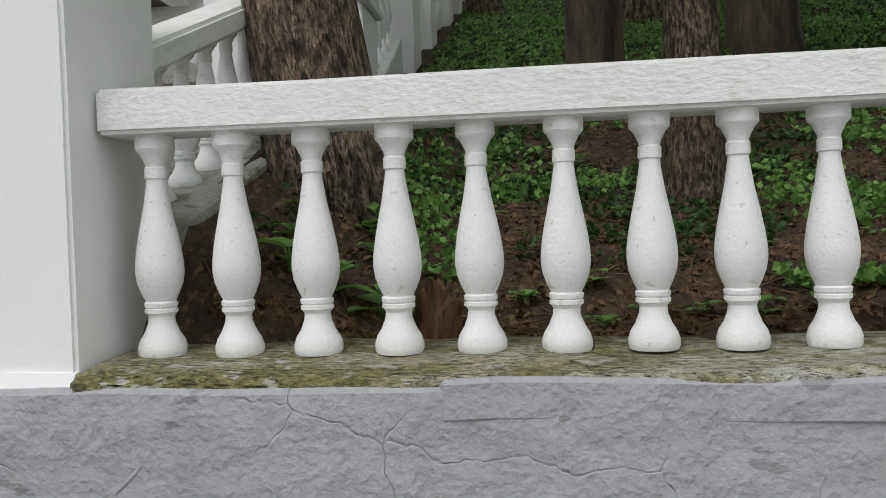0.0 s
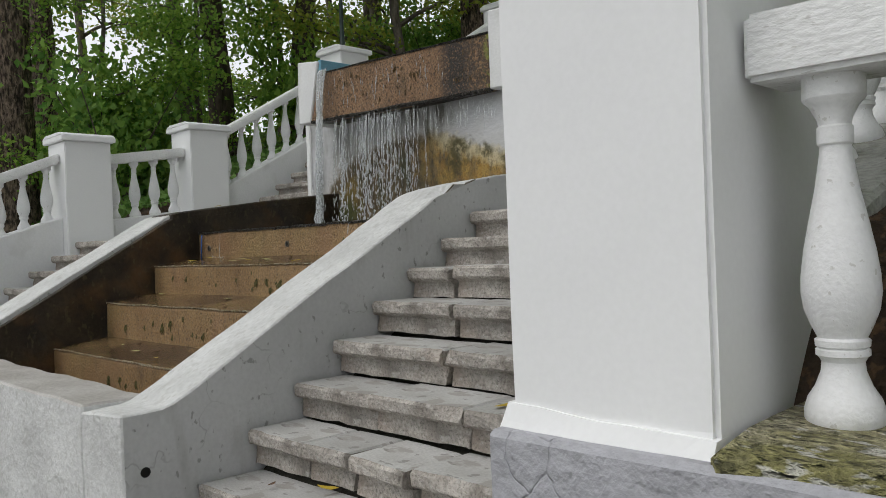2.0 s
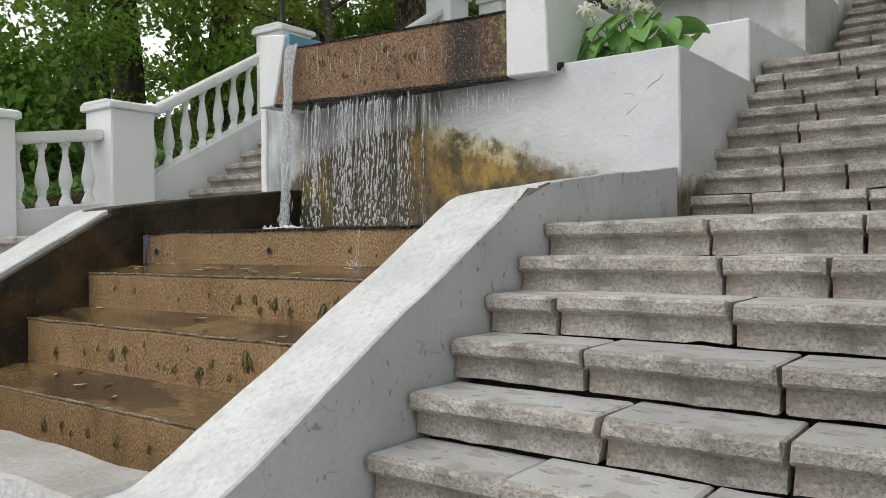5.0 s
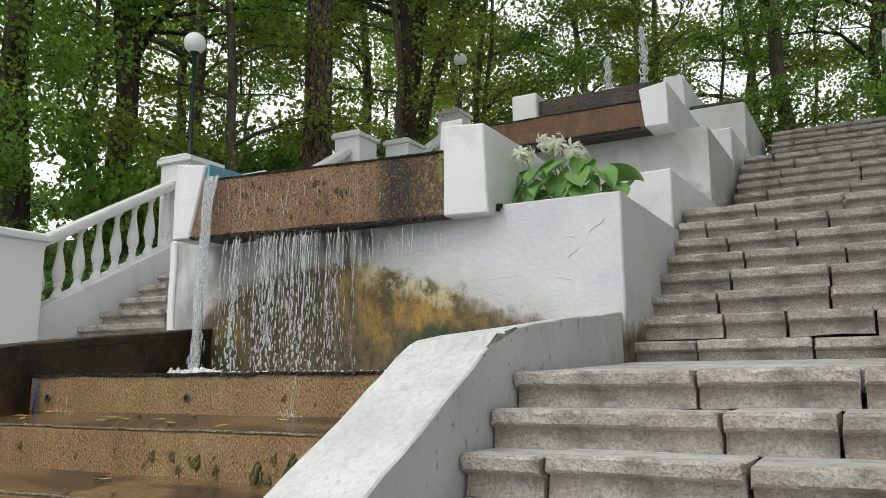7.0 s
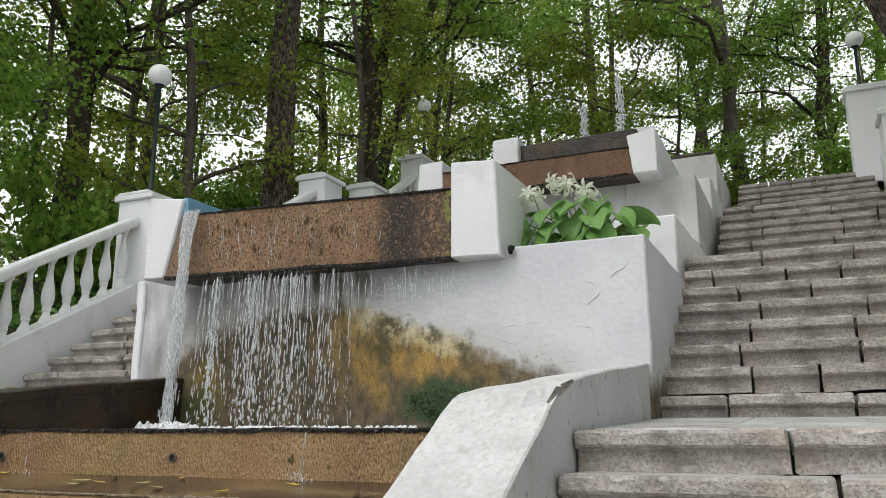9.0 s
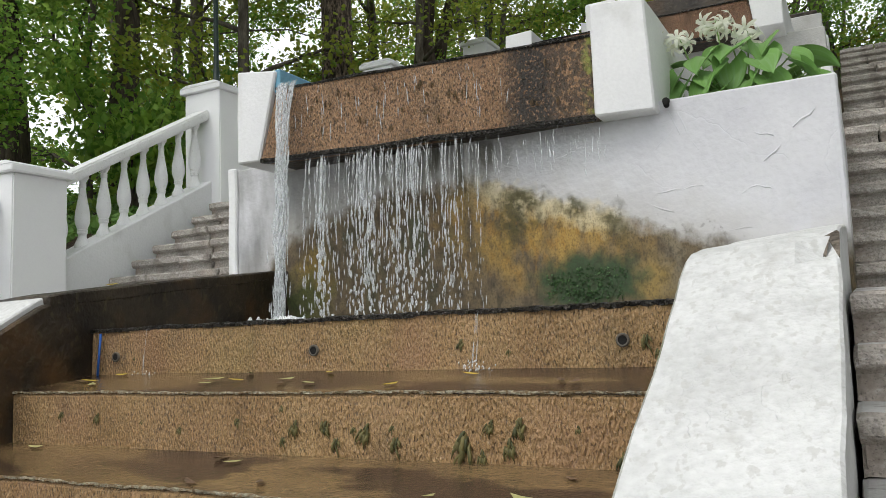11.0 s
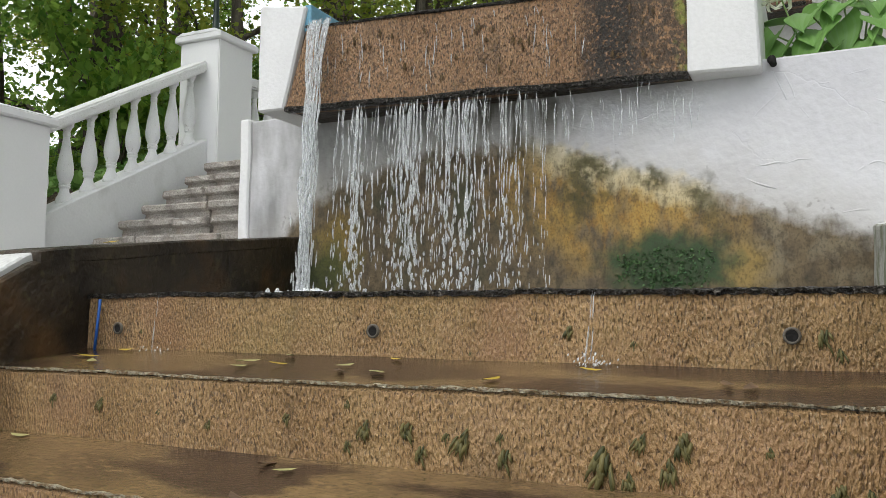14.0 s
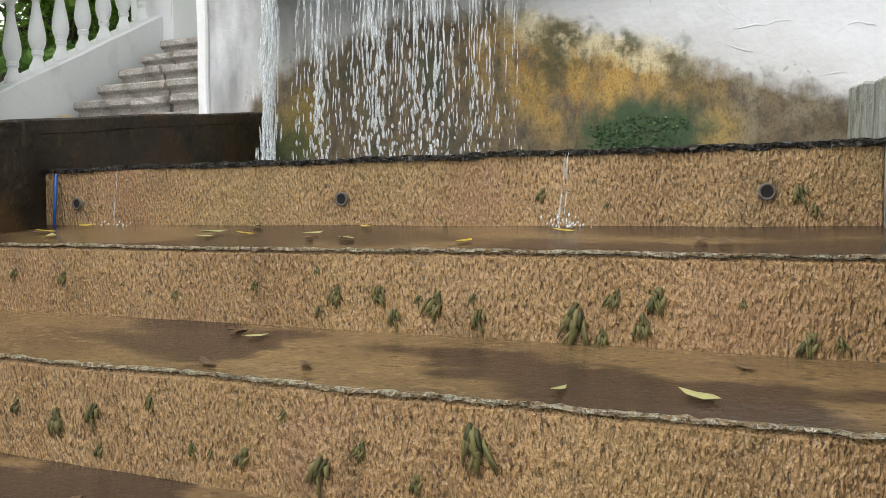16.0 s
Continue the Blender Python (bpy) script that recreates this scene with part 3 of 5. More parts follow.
def roughen(bm, size, amount, cuts=0, seed=0.0):
    """Splits long faces and pushes the points about, for hand-trowelled walls."""
    if cuts:
        for _ in range(cuts):
            longer = [e for e in bm.edges if e.calc_length() > size]
            if not longer:
                break
            bmesh.ops.subdivide_edges(bm, edges=longer, cuts=1, use_grid_fill=True)
        bmesh.ops.triangulate(bm, faces=[f for f in bm.faces if len(f.verts) > 4])
    for v in bm.verts:
        q = v.co * 2.3 + Vector((seed, seed * 2, 0))
        v.co += Vector((noise.noise(q), noise.noise(q + Vector((9, 0, 0))), noise.noise(q + Vector((0, 9, 0))))) * amount
        q = v.co * 9
        v.co += Vector((noise.noise(q), noise.noise(q + Vector((5, 0, 0))), noise.noise(q + Vector((0, 5, 0))))) * amount * 0.4
    return bm


def crumble(bm, amount, seed=0):
    """Breaks up an edge strip point by point."""
    r = random.Random(seed)
    for v in bm.verts:
        v.co += Vector((r.uniform(-1, 1), r.uniform(-0.6, 0.6), r.uniform(-1, 1))) * amount
    return bm


def lathe_mesh(name, profile, mat, steps=20, smooth=True):
    verts, faces = [], []
    for r, z in profile:
        for i in range(steps):
            a = 2 * math.pi * i / steps
            verts.append((r * math.cos(a), r * math.sin(a), z))
    for k in range(len(profile) - 1):
        for i in range(steps):
            j = (i + 1) % steps
            faces.append((k * steps + i, k * steps + j, (k + 1) * steps + j, (k + 1) * steps + i))
    faces.append(tuple(range(steps))[::-1])
    faces.append(tuple((len(profile) - 1) * steps + i for i in range(steps)))
    me = mesh_of(name, verts, faces, mat)
    flags = [smooth] * len(me.polygons)
    flags[-1] = flags[-2] = False
    me.polygons.foreach_set("use_smooth", flags)
    return me


def tube(points, radii, sides=8, caps=True):
    """Verts and faces of a tapering tube along points."""
    verts, faces = [], []
    pts = [Vector(p) for p in points]
    side = Vector((1, 0, 0))
    for k, p in enumerate(pts):
        d = (pts[min(k + 1, len(pts) - 1)] - pts[max(k - 1, 0)]).normalized()
        u = side - d * side.dot(d)
        u = u.normalized() if u.length > 1e-3 else d.orthogonal().normalized()
        side, w = u, d.cross(u)
        for i in range(sides):
            a = 2 * math.pi * i / sides
            verts.append(p + (u * math.cos(a) + w * math.sin(a)) * radii[k])
    for k in range(len(pts) - 1):
        for i in range(sides):
            j = (i + 1) % sides
            faces.append((k * sides + i, k * sides + j, (k + 1) * sides + j, (k + 1) * sides + i))
    if caps:
        faces.append(tuple(range(sides))[::-1])
        faces.append(tuple((len(pts) - 1) * sides + i for i in range(sides)))
    return verts, faces


# baluster, 0.69 m tall
BAL_PROFILE = [(0.072, 0.0), (0.077, 0.012), (0.077, 0.03), (0.072, 0.045), (0.070, 0.052), (0.055, 0.075), (0.043, 0.105), (0.041, 0.125), (0.047, 0.135), (0.052, 0.138), (0.052, 0.149),
               (0.047, 0.152), (0.052, 0.156), (0.053, 0.168), (0.047, 0.173), (0.058, 0.195), (0.071, 0.228), (0.076, 0.262), (0.075, 0.295), (0.068, 0.345), (0.056, 0.405), (0.043, 0.465),
               (0.034, 0.52), (0.030, 0.548), (0.030, 0.552), (0.035, 0.556), (0.035, 0.588), (0.031, 0.592), (0.034, 0.605), (0.048, 0.632), (0.059, 0.642), (0.061, 0.646), (0.061, 0.69)]
BAL = lathe_mesh("baluster", BAL_PROFILE, BALW, 28)
BAL.set_sharp_from_angle(angle=radians(24))


def terrain(x, y):
    """Height of the hillside outside the stairs."""
    if y < 2.45:
        return 0.1
    rise = 1.12 + 0.06 * (y - 2.6) + 0.31 * max(0, min(y, 17.6) - 3.2) + 0.02 * max(0, y - 17.6)
    side = abs(x + 6.5) - 4.98
    rise += 0.10 * noise.noise(Vector((x * 0.7, y * 0.7, 3))) + 0.03 * noise.noise(Vector((x * 3, y * 3, 1)))
    if -1.5 < x < -0.5 and y < 6:
        rise += 0.50 * (-0.5 - x) * min(1, (y - 2.6) / 0.4)
    if side < 0:
        rise -= 1.5 if y < 20 else 0.2
    elif side > 8:
        rise -= 0.012 * (side - 8) * min(1, (y - 2.45) / 5) * 4
    return rise


# ---- ground ----
def ground_sheet():
    xs = np.concatenate([np.linspace(-400, -30, 8), np.linspace(-28, -12, 26), np.linspace(-11.9, -1.6, 24), np.linspace(-1.46, 8, 60), np.linspace(9, 28, 20), np.linspace(32, 400, 8)])
    ys = np.concatenate([np.linspace(-400, -8, 8), np.linspace(-6, 2.40, 12), [2.5], np.linspace(2.6, 9, 50), np.linspace(9.3, 24, 36), np.linspace(26, 80, 20), np.linspace(100, 500, 6)])
    verts = [(x, y, terrain(x, y)) for y in ys for x in xs]
    w = len(xs)
    faces = [(j * w + i, j * w + i + 1, (j + 1) * w + i + 1, (j + 1) * w + i) for j in range(len(ys) - 1) for i in range(w - 1)]
    me = mesh_of("ground", verts, faces, SOIL, True)
    me.materials.append(PAVE)
    me.polygons.foreach_set("material_index", [1 if verts[f[0]][1] < 2.3 else 0 for f in faces])
    return tagged(new("ground", me), "dark leaf-strewn soil hillside rising behind paved forecourt", "ground", kind="structure")


ground_sheet()

# ---- front retaining wall, both sides of the stairs ----
WL, WR, EL, ER = -8.75, -4.27, -11.1, -1.93   # inner and outer edges of the two stairs
def front_wall(name, x0, x1, ledge0, ledge1):
    w = tagged(new(name), "low grey-painted plaster retaining wall with mossy top", "wall", kind="structure")
    part("wall_body", roughen(box(x0, x1, 2.2, 2.66, -0.1, 1.105, 0.015), 0.14, 0.012, 5), GREYW, w)
    if ledge0 > -2:
        part("plaster_lip", roughen(box(-0.32, ledge1, 2.196, 2.250, 1.0, 1.122, 0.012), 0.07, 0.014, 6, 5.0), GREYW, w, "grey plaster edge broken away beside moss")
        rg = random.Random(6)
        for _ in range(26):   # trowel ridges left in the plaster
            x, z, a, l = rg.uniform(-1.9, 2.4), rg.uniform(0.55, 1.0), rg.choice((0.2, 1.3, 1.5, 1.7, 2.4, 0.9)) + rg.uniform(-0.2, 0.2), rg.uniform(0.08, 0.3)
            pts = [(x + math.cos(a) * l * q + 0.02 * math.sin(3 * q), 2.204, z + math.sin(a) * l * q * 0.8 + 0.015 * math.sin(5 * q + x)) for q in (0, 0.25, 0.5, 0.75, 1)]
            v, f = tube([p for p in pts if p[2] < 1.06] if min(p[2] for p in pts[:2]) < 1.06 else pts[:2], [0.004, 0.008, 0.007, 0.008, 0.003][:max(2, sum(p[2] < 1.06 for p in pts))], 5)
            part_data("trowel_ridge", mesh_of("trowel_ridge", v, f, GREYW, True), w)
    part("ledge", roughen(box(ledge0, ledge1, 2.215, 2.72, 1.06, 1.165, 0.02, 1, (1.135, 1.175)), 0.12, 0.022, 5, 3.0), MOSSY, w, "moss-covered crumbling ledge")
front_wall("wall_front_right", -1.99, 9.0, -1.41, 9.0)
front_wall("wall_front_left", -24.0, -11.04, -24.0, -11.62)


def pier(x0, x1, y0, y1, z0, z1, label, cap=True, foot=False, group="white piers"):
    p = thing("pier", ((x0 + x1) / 2, (y0 + y1) / 2, z0), label, "pier", group)
    m = Matrix.Translation(-p.location)
    def under(name, bm, mat, lab=""):
        bm.transform(m)
        return part(name, bm, mat, p, lab)
    under("shaft", roughen(box(x0, x1, y0, y1, z0, z1 - (0.11 if cap else 0), 0.012, 2), 0.25, 0.004, 3, x0), PIERW)
    if cap:
        under("cap", box(x0 - 0.05, x1 + 0.05, y0 - 0.05, y1 + 0.05, z1 - 0.11, z1 - 0.04, 0.012), PIERW)
        k = 0.05
        bm = prism([(x0 - k, z1 - 0.04), (x1 + k, z1 - 0.04), (x1 - 0.05, z1), (x0 + 0.05, z1)], y0 - k, y1 + k, "y", 0.006)
        under("cap_top", bm, PIERW)
    if foot:
        fb_ = box(x0 - 0.035, x1 + 0.004, y0 - 0.035, y1, z0 - 0.02, z0 + 0.065, 0.0)
        for v in fb_.verts:   # mortar fillet sloping out to the wall
            if v.co.z > z0 + 0.04:
                v.co.x, v.co.y = max(v.co.x, x0 - 0.012), max(v.co.y, y0 - 0.010)
                v.co.z -= 0.02 * (v.co.x > x0 + 0.1)
        under("foot", roughen(fb_, 0.05, 0.014, 6), PIERW, "rough white mortar fillet")
    return p


def balustrade(xc, y0, y1, zb0, zb1, zr0, zr1, count, label, width=0.26, base=0.0, out=0.0, along="y", plinth=None):
    """Rail and plinth between two piers with turned balusters between; zb: plinth top, zr: rail top."""
    if along == "y":
        b = thing("balustrade", (xc, (y0 + y1) / 2, min(zb0, zb1)), label, "balustrade", "white balustrades")
        o = Matrix.Translation(-b.location)
        bm = prism([(y0, zb0), (y1, zb1), (y1, zb1 - base), (y0, zb0 - base)], xc - width / 2 - 0.03, xc + width / 2 + 0.03 + out, "x", 0.015)
        bm.transform(o)
        part("plinth", roughen(bm, 0.3, 0.006, 3), plinth or WHITE, b)
        bm = prism([(y0, zr0), (y1, zr1), (y1, zr1 - 0.13), (y0, zr0 - 0.13)], xc - width / 2, xc + width / 2, "x", 0.02, 2)
        bm.transform(o)
        part("handrail", bm, RAILW, b)
        for i in range(count):
            s = (i + 0.5) / count
            y, zb, zt = y0 + (y1 - y0) * s, zb0 + (zb1 - zb0) * s, zr0 + (zr1 - zr0) * s - 0.13
            ob = part_data("baluster", BAL, b)
            lean = abs(zb1 - zb0) / abs(y1 - y0) * 0.07
            ob.matrix_basis = o @ Matrix.Translation((xc, y, zb - lean)) @ Matrix.Diagonal((1, 1, (zt - zb + 2 * lean) / 0.69, 1)) @ pose(0, 0, 0, 0, 0, 37 * i)
    return b


# front balustrade above the mossy ledge
fb = thing("balustrade", (-0.3, 2.5, 1.165), "white-painted turned balustrade with flaking flat handrail on mossy ledge", "balustrade", "white balustrades")
o = Matrix.Translation(-fb.location)
bm = roughen(box(-1.40, 9.0, 2.40, 2.60, 1.862, 2.005, 0.012, 2), 0.25, 0.006, 4, 7)
bm.transform(o)
part("handrail", bm, RAILW, fb, "flat handrail with cracked flaking paint")
for i in range(39):
    ob = part_data("baluster", BAL, fb)
    x = -1.255 + 0.2595 * i
    ob.matrix_basis = o @ Matrix.Translation((x, 2.5, 1.155)) @ pose(0, 0, 0, 0.6 * math.sin(i * 2.1), 0.7 * math.sin(i * 3.7), 40 * i) @ Matrix.Diagonal((1, 1, 0.712 / 0.69, 1))
pier(-1.955, -1.415, 2.27, 2.86, 1.10, 2.95, "tall smooth white painted pier at foot of stairs", True, True)
pier(-11.6, -11.06, 2.27, 2.86, 1.10, 2.95, "tall smooth white painted pier at foot of stairs", True, True)


# ---- stair flights of moulded stone blocks ----
def step_stone(length, depth, height, seed):
    rnd = random.Random(seed)
    prof = [(depth, 0.0), (0.014, 0.0), (0.0, -0.014), (0.002, -0.060), (0.014, -0.072), (0.042, -0.078), (0.056, -0.090), (0.050, -height), (depth, -height)]
    cuts = max(2, int(length / 0.09))
    ends = [0.0, 0.012] + [0.012 + (length - 0.024) * (i + rnd.uniform(-0.3, 0.3)) / cuts for i in range(1, cuts)] + [length - 0.012, length]
    last = len(ends) - 1
    tilt, lift = rnd.uniform(-0.007, 0.007), rnd.uniform(-0.005, 0.003)
    verts, faces = [], []
    for k, x in enumerate(ends):
        edge = 0.007 if k in (0, last) else 0
        chip = rnd.uniform(0.008, 0.022) if rnd.random() < 0.18 else 0.0
        dy, dz = tilt * (1 - 2 * k / last) + rnd.uniform(-0.003, 0.003), lift * (2 * k / last - 1) + rnd.uniform(-0.002, 0.002)
        foot = rnd.uniform(0, 0.012)
        for j, (y, z) in enumerate(prof):
            q = 1 if j < 7 else 0
            nick = chip if j in (1, 2) else 0.0
            verts.append((x + rnd.uniform(-0.004, 0.004) * (k in (0, last)), y + (edge + dy + rnd.uniform(-0.003, 0.003)) * q + nick, z + (dz - edge) * (1 if j < 6 else 0) - nick * (j == 2) + (foot if j > 6 else 0)))
    m = len(prof)
    for k in range(last):
        for j in range(m - 1):
            faces.append((k * m + j, k * m + j + 1, (k + 1) * m + j + 1, (k + 1) * m + j))
    faces.append(tuple(range(m))[::-1])
    faces.append(tuple(last * m + j for j in range(m)))
    me = mesh_of("step_stone", verts, faces, STONE)
    me.materials.append(TREADS)
    for k in range(last):
        me.polygons[k * (m - 1)].material_index = 1
    return me


STONES = {}
def flight(parent, x0, x1, noses, run, rng, joints=(), first=0):
    """One stone course for each nose (y, z), broken at uneven joints."""
    for i, (y, z, h) in enumerate(noses):
        x, known = x0, list(joints[first + i]) if first + i < len(joints) else []
        while x < x1 - 0.01:
            length = known.pop(0) - x if known else rng.choice((0.42, 0.55, 0.7, 0.85, 0.95))
            if x1 - x - length < 0.3:
                length = x1 - x
            length = round(min(length, x1 - x), 2)
            key = (length, round(run, 2), round(h, 2), rng.randrange(3))
            if key not in STONES:
                STONES[key] = step_stone(length - 0.018, run + 0.06, h - 0.009, len(STONES))
            ob = part_data("step_stone", STONES[key], parent)
            ob.matrix_basis = pose(x + 0.009, y + rng.uniform(-0.012, 0.012), z + rng.uniform(-0.007, 0.007), rng.uniform(-0.8, 0.8), rng.uniform(-0.4, 0.4), rng.uniform(-0.3, 0.3))
            x += length


def landing(parent, x0, x1, y0, y1, z0, z1, rng):
    rows = max(1, round((y1 - y0) / 0.55))
    for r in range(rows):
        ya, yb = y0 + (y1 - y0) * r / rows, y0 + (y1 - y0) * (r + 1) / rows
        x = x0
        while x < x1 - 0.01:
            length = rng.choice((0.6, 0.8, 1.0))
            if x1 - x - length < 0.35:
                length = x1 - x
            za, zb = z0 + (z1 - z0) * r / rows, z0 + (z1 - z0) * (r + 1) / rows
            part("landing_slab", box(x + 0.004, x + length - 0.004, ya + 0.004, yb - 0.004, z0 - 0.12, 0, 0.008, 1, (za, zb)), TREADS, parent)
            x += length


Z1 = (0.27, 0.46, 0.657, 0.853, 1.048, 1.242, 1.425, 1.602, 1.766)
# joints of the courses of the right-hand stairs, from the foot
JOINTS = ((), (-3.6, -2.9), (-3.79, -3.45, -3.07), (-3.64, -3.02), (-3.42, -2.79), (-3.62, -2.88), (-3.90, -3.13), (-3.26,), (-3.41, -2.76),
          (-3.82, -3.08), (-3.68, -3.26, -2.71), (-3.76, -2.99), (-3.70, -2.99), (-3.63, -2.88), (-3.80, -3.25), (-4.02, -3.43), (-3.62, -2.89))


def stairs(name, x0, x1, seed, joints=()):
    s = tagged(new(name), "worn grey limestone stairs of moulded blocks with open joints", "stairs", kind="structure")
    rng = random.Random(seed)
    noses = [(2.895 + 0.2825 * (i - 2), z, 0.19) for i, z in enumerate(Z1)]
    flight(s, x0, x1, noses, 0.2825, rng, joints)
    landing(s, x0, x1, 4.59 + 0.345, 6.72, 1.772, 1.845, rng)
    for lev in range(3):
        y, z = 6.70 + 4.25 * lev, 1.99 + 1.55 * lev
        flight(s, x0, x1, [(y + 0.2864 * i, z + 0.1917 * i, 0.19) for i in range(8)], 0.2864, rng, joints if lev == 0 else (), 9)
        ya = y + 0.2864 * 7
        landing(s, x0, x1, ya + 0.35, ya + (2.27 if lev < 2 else 6), z + 1.342, z + 1.342 + 0.08, rng)
    # packed earth and rubble under the blocks
    pts = [(2.45, -0.1), (2.45, 0.10), (4.72, 1.6), (4.9, 1.66), (6.85, 1.72), (8.85, 3.14), (11.05, 3.28), (13.1, 4.68), (15.3, 4.84), (17.4, 6.28), (23, 6.3), (23, -0.1)]
    part("core", prism(pts, x0 + 0.02, x1 - 0.02, "x", 0), GAP, s)
stairs("stairs_right", WR, ER, 11, JOINTS)
stairs("stairs_left", EL, WL, 12)

# ---- cheeks and cascade between the stairs ----
def cheek(name, x0, x1, label, inner):
    c = tagged(new(name), label, "wall", kind="structure")
    pts = [(2.27, -0.1), (6.56, -0.1), (6.56, 2.20), (5.6, 2.10), (4.62, 1.985), (4.50, 1.968), (4.42, 1.937), (2.52, 0.857), (2.46, 0.842), (2.27, 0.835)]
    bm = prism(pts, x0, x1, "x", 0.009, 1)
    for v in bm.verts:   # the coping falls towards the water
        if v.co.z > 0.5:
            v.co.z -= 0 if inner else 0.045 * (x1 - v.co.x) / (x1 - x0)
    roughen(bm, 0.12, 0.012, 4, x0)
    for v in bm.verts:   # corner knocked off at the bend
        if not inner and v.co.x > x1 - 0.06 and abs(v.co.y - 4.52) < 0.15 and v.co.z > 1.80:
            v.co.x -= 0.022 + 0.018 * math.sin(v.co.y * 60)
            v.co.z -= 0.035 + 0.02 * math.sin(v.co.y * 43)
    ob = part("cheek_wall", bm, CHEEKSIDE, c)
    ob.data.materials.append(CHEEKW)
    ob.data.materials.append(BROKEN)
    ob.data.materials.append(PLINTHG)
    # sides keep the darker grey; top and front faces take the lighter coping colour
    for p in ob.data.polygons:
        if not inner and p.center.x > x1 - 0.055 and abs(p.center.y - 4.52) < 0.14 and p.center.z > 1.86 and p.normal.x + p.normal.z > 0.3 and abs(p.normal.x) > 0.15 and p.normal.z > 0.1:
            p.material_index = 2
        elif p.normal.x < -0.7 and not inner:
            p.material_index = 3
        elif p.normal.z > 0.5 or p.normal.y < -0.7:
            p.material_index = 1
    if inner:
        d = [(2.63, 0.0), (6.55, 0.0), (6.55, 2.19), (5.6, 2.09), (4.62, 1.975), (4.42, 1.90), (2.63, 0.86)]
        part("wet_facing", roughen(prism(d, x1 - 0.02, x1 + 0.035, "x", 0.01), 0.16, 0.018, 4, 2), DARKWET, c, "dark wet algae-stained inner face")
        d = [(4.46, 1.90), (6.55, 2.15), (6.55, 2.215), (5.6, 2.115), (4.66, 2.003), (4.46, 1.965)]
        part("wet_coping", roughen(prism(d, x0 + 0.12, x1 + 0.04, "x", 0.01), 0.16, 0.008, 4, 2), DARKWET, c, "dark wet coping")
cheek("cheek_right", -4.76, -4.28, "sloping white plaster cheek wall beside stairs, cracked and worn", False)
cheek("cheek_left", -8.74, -8.22, "sloping white plaster cheek wall with dark wet inner face", True)
XL, XR = -8.19, -4.76
bw = tagged(new("basin_wall"), "low whitewashed basin wall with rough worn top", "wall", kind="structure")
part("basin_front", roughen(box(-8.74, -4.755, 2.272, 2.62, -0.1, 0.83, 0.012, 1), 0.10, 0.016, 5), CHEEKW, bw).data.materials.append(WETTOP)
for p in bw.children[0].data.polygons:
    p.material_index = 1 if p.normal.z > 0.6 else 0

casc = tagged(new("cascade"), "stepped brown pebbledash cascade running with thin water", "fountain steps", kind="structure")
LIPS = ((4.75, 1.77, 1.52), (4.267, 1.46, 1.20), (3.79, 1.14, 0.83), (3.31, 0.77, 0.48))
for k, (y, zt, zb) in enumerate(LIPS):
    back = 6.56 if k == 0 else LIPS[k - 1][0] + 0.02
    top_back = 1.69 if k == 0 else LIPS[k - 1][2] + 0.0
    if k == 0:
        part("cascade_riser", roughen(box(XL, XR, y, y + 0.17, 0.0, zt, 0.012), 0.12, 0.005, 5, k), PEBBLE, casc)
        part("pool_floor", box(XL, XR, y + 0.16, back, 0.0, 1.60, 0.0), DARKWET, casc)
        part("rim", crumble(roughen(box(XL, XR, y - 0.010, y + 0.185, zt - 0.013, zt + 0.006, 0.004), 0.028, 0.007, 8, 4), 0.006, 4), RIM, casc, "black algae-covered rim")
    else:
        part("cascade_riser", roughen(box(XL, XR, y, back, -0.05, zt, 0.012, 1, (zt - 0.012, top_back - 0.012)), 0.12, 0.005, 5, k), PEBBLE, casc)
        part("tread_water", roughen(box(XL, XR, y + 0.012, back, zt - 0.10, 0, 0.004, 1, (zt - 0.004, top_back + 0.002)), 0.15, 0.004, 5, k), TREADW, casc, "thin film of water on brown tread")
        part("lip", crumble(roughen(box(XL, XR, y - 0.002, y + 0.018, zt - 0.007, zt + 0.001, 0.002), 0.03, 0.006, 9, k), 0.004, k), CRUST, casc, "pale limy crust along step edge")
part("basin_floor", box(XL, XR, 2.6, 3.33, 0.1, 0.45, 0.0), TREADW, casc)
pool = tagged(new("pool_water", mesh_of("pool_water", [(XL, 4.9, 1.755), (XR, 4.9, 1.755), (XR, 6.55, 1.755), (XL, 6.55, 1.755)], [(0, 1, 2, 3)], POOL)), "shallow murky pool under waterfall", "water", kind="structure")


# ---- back walls, planters, low walls, troughs, level by level ----
def planter(name, x0, x1, y0, y1, z0, z1, label, mat=ROUGHW):
    p = thing(name, ((x0 + x1) / 2, (y0 + y1) / 2, z0), label, "planter", "white planters")
    m = Matrix.Translation(-p.location)
    t = 0.10
    for nm, b in (("front_wall", (x0, x1, y0, y0 + t)), ("back_wall", (x0, x1, y1 - t, y1)), ("inner_wall", (x0, x0 + t, y0 + t, y1 - t)), ("side_wall", (x1 - t, x1, y0 + t, y1 - t))):
        bm = roughen(box(*b, z0, z1, 0.008), 0.16, 0.008, 4, x0 + y0)
        bm.transform(m)
        part(nm, bm, mat, p)
    bm = roughen(box(x0 + t, x1 - t, y0 + t, y1 - t, z1 - 0.4, z1 - 0.06, 0), 0.1, 0.03, 4)
    bm.transform(m)
    part("soil", bm, SOIL, p)
    return p


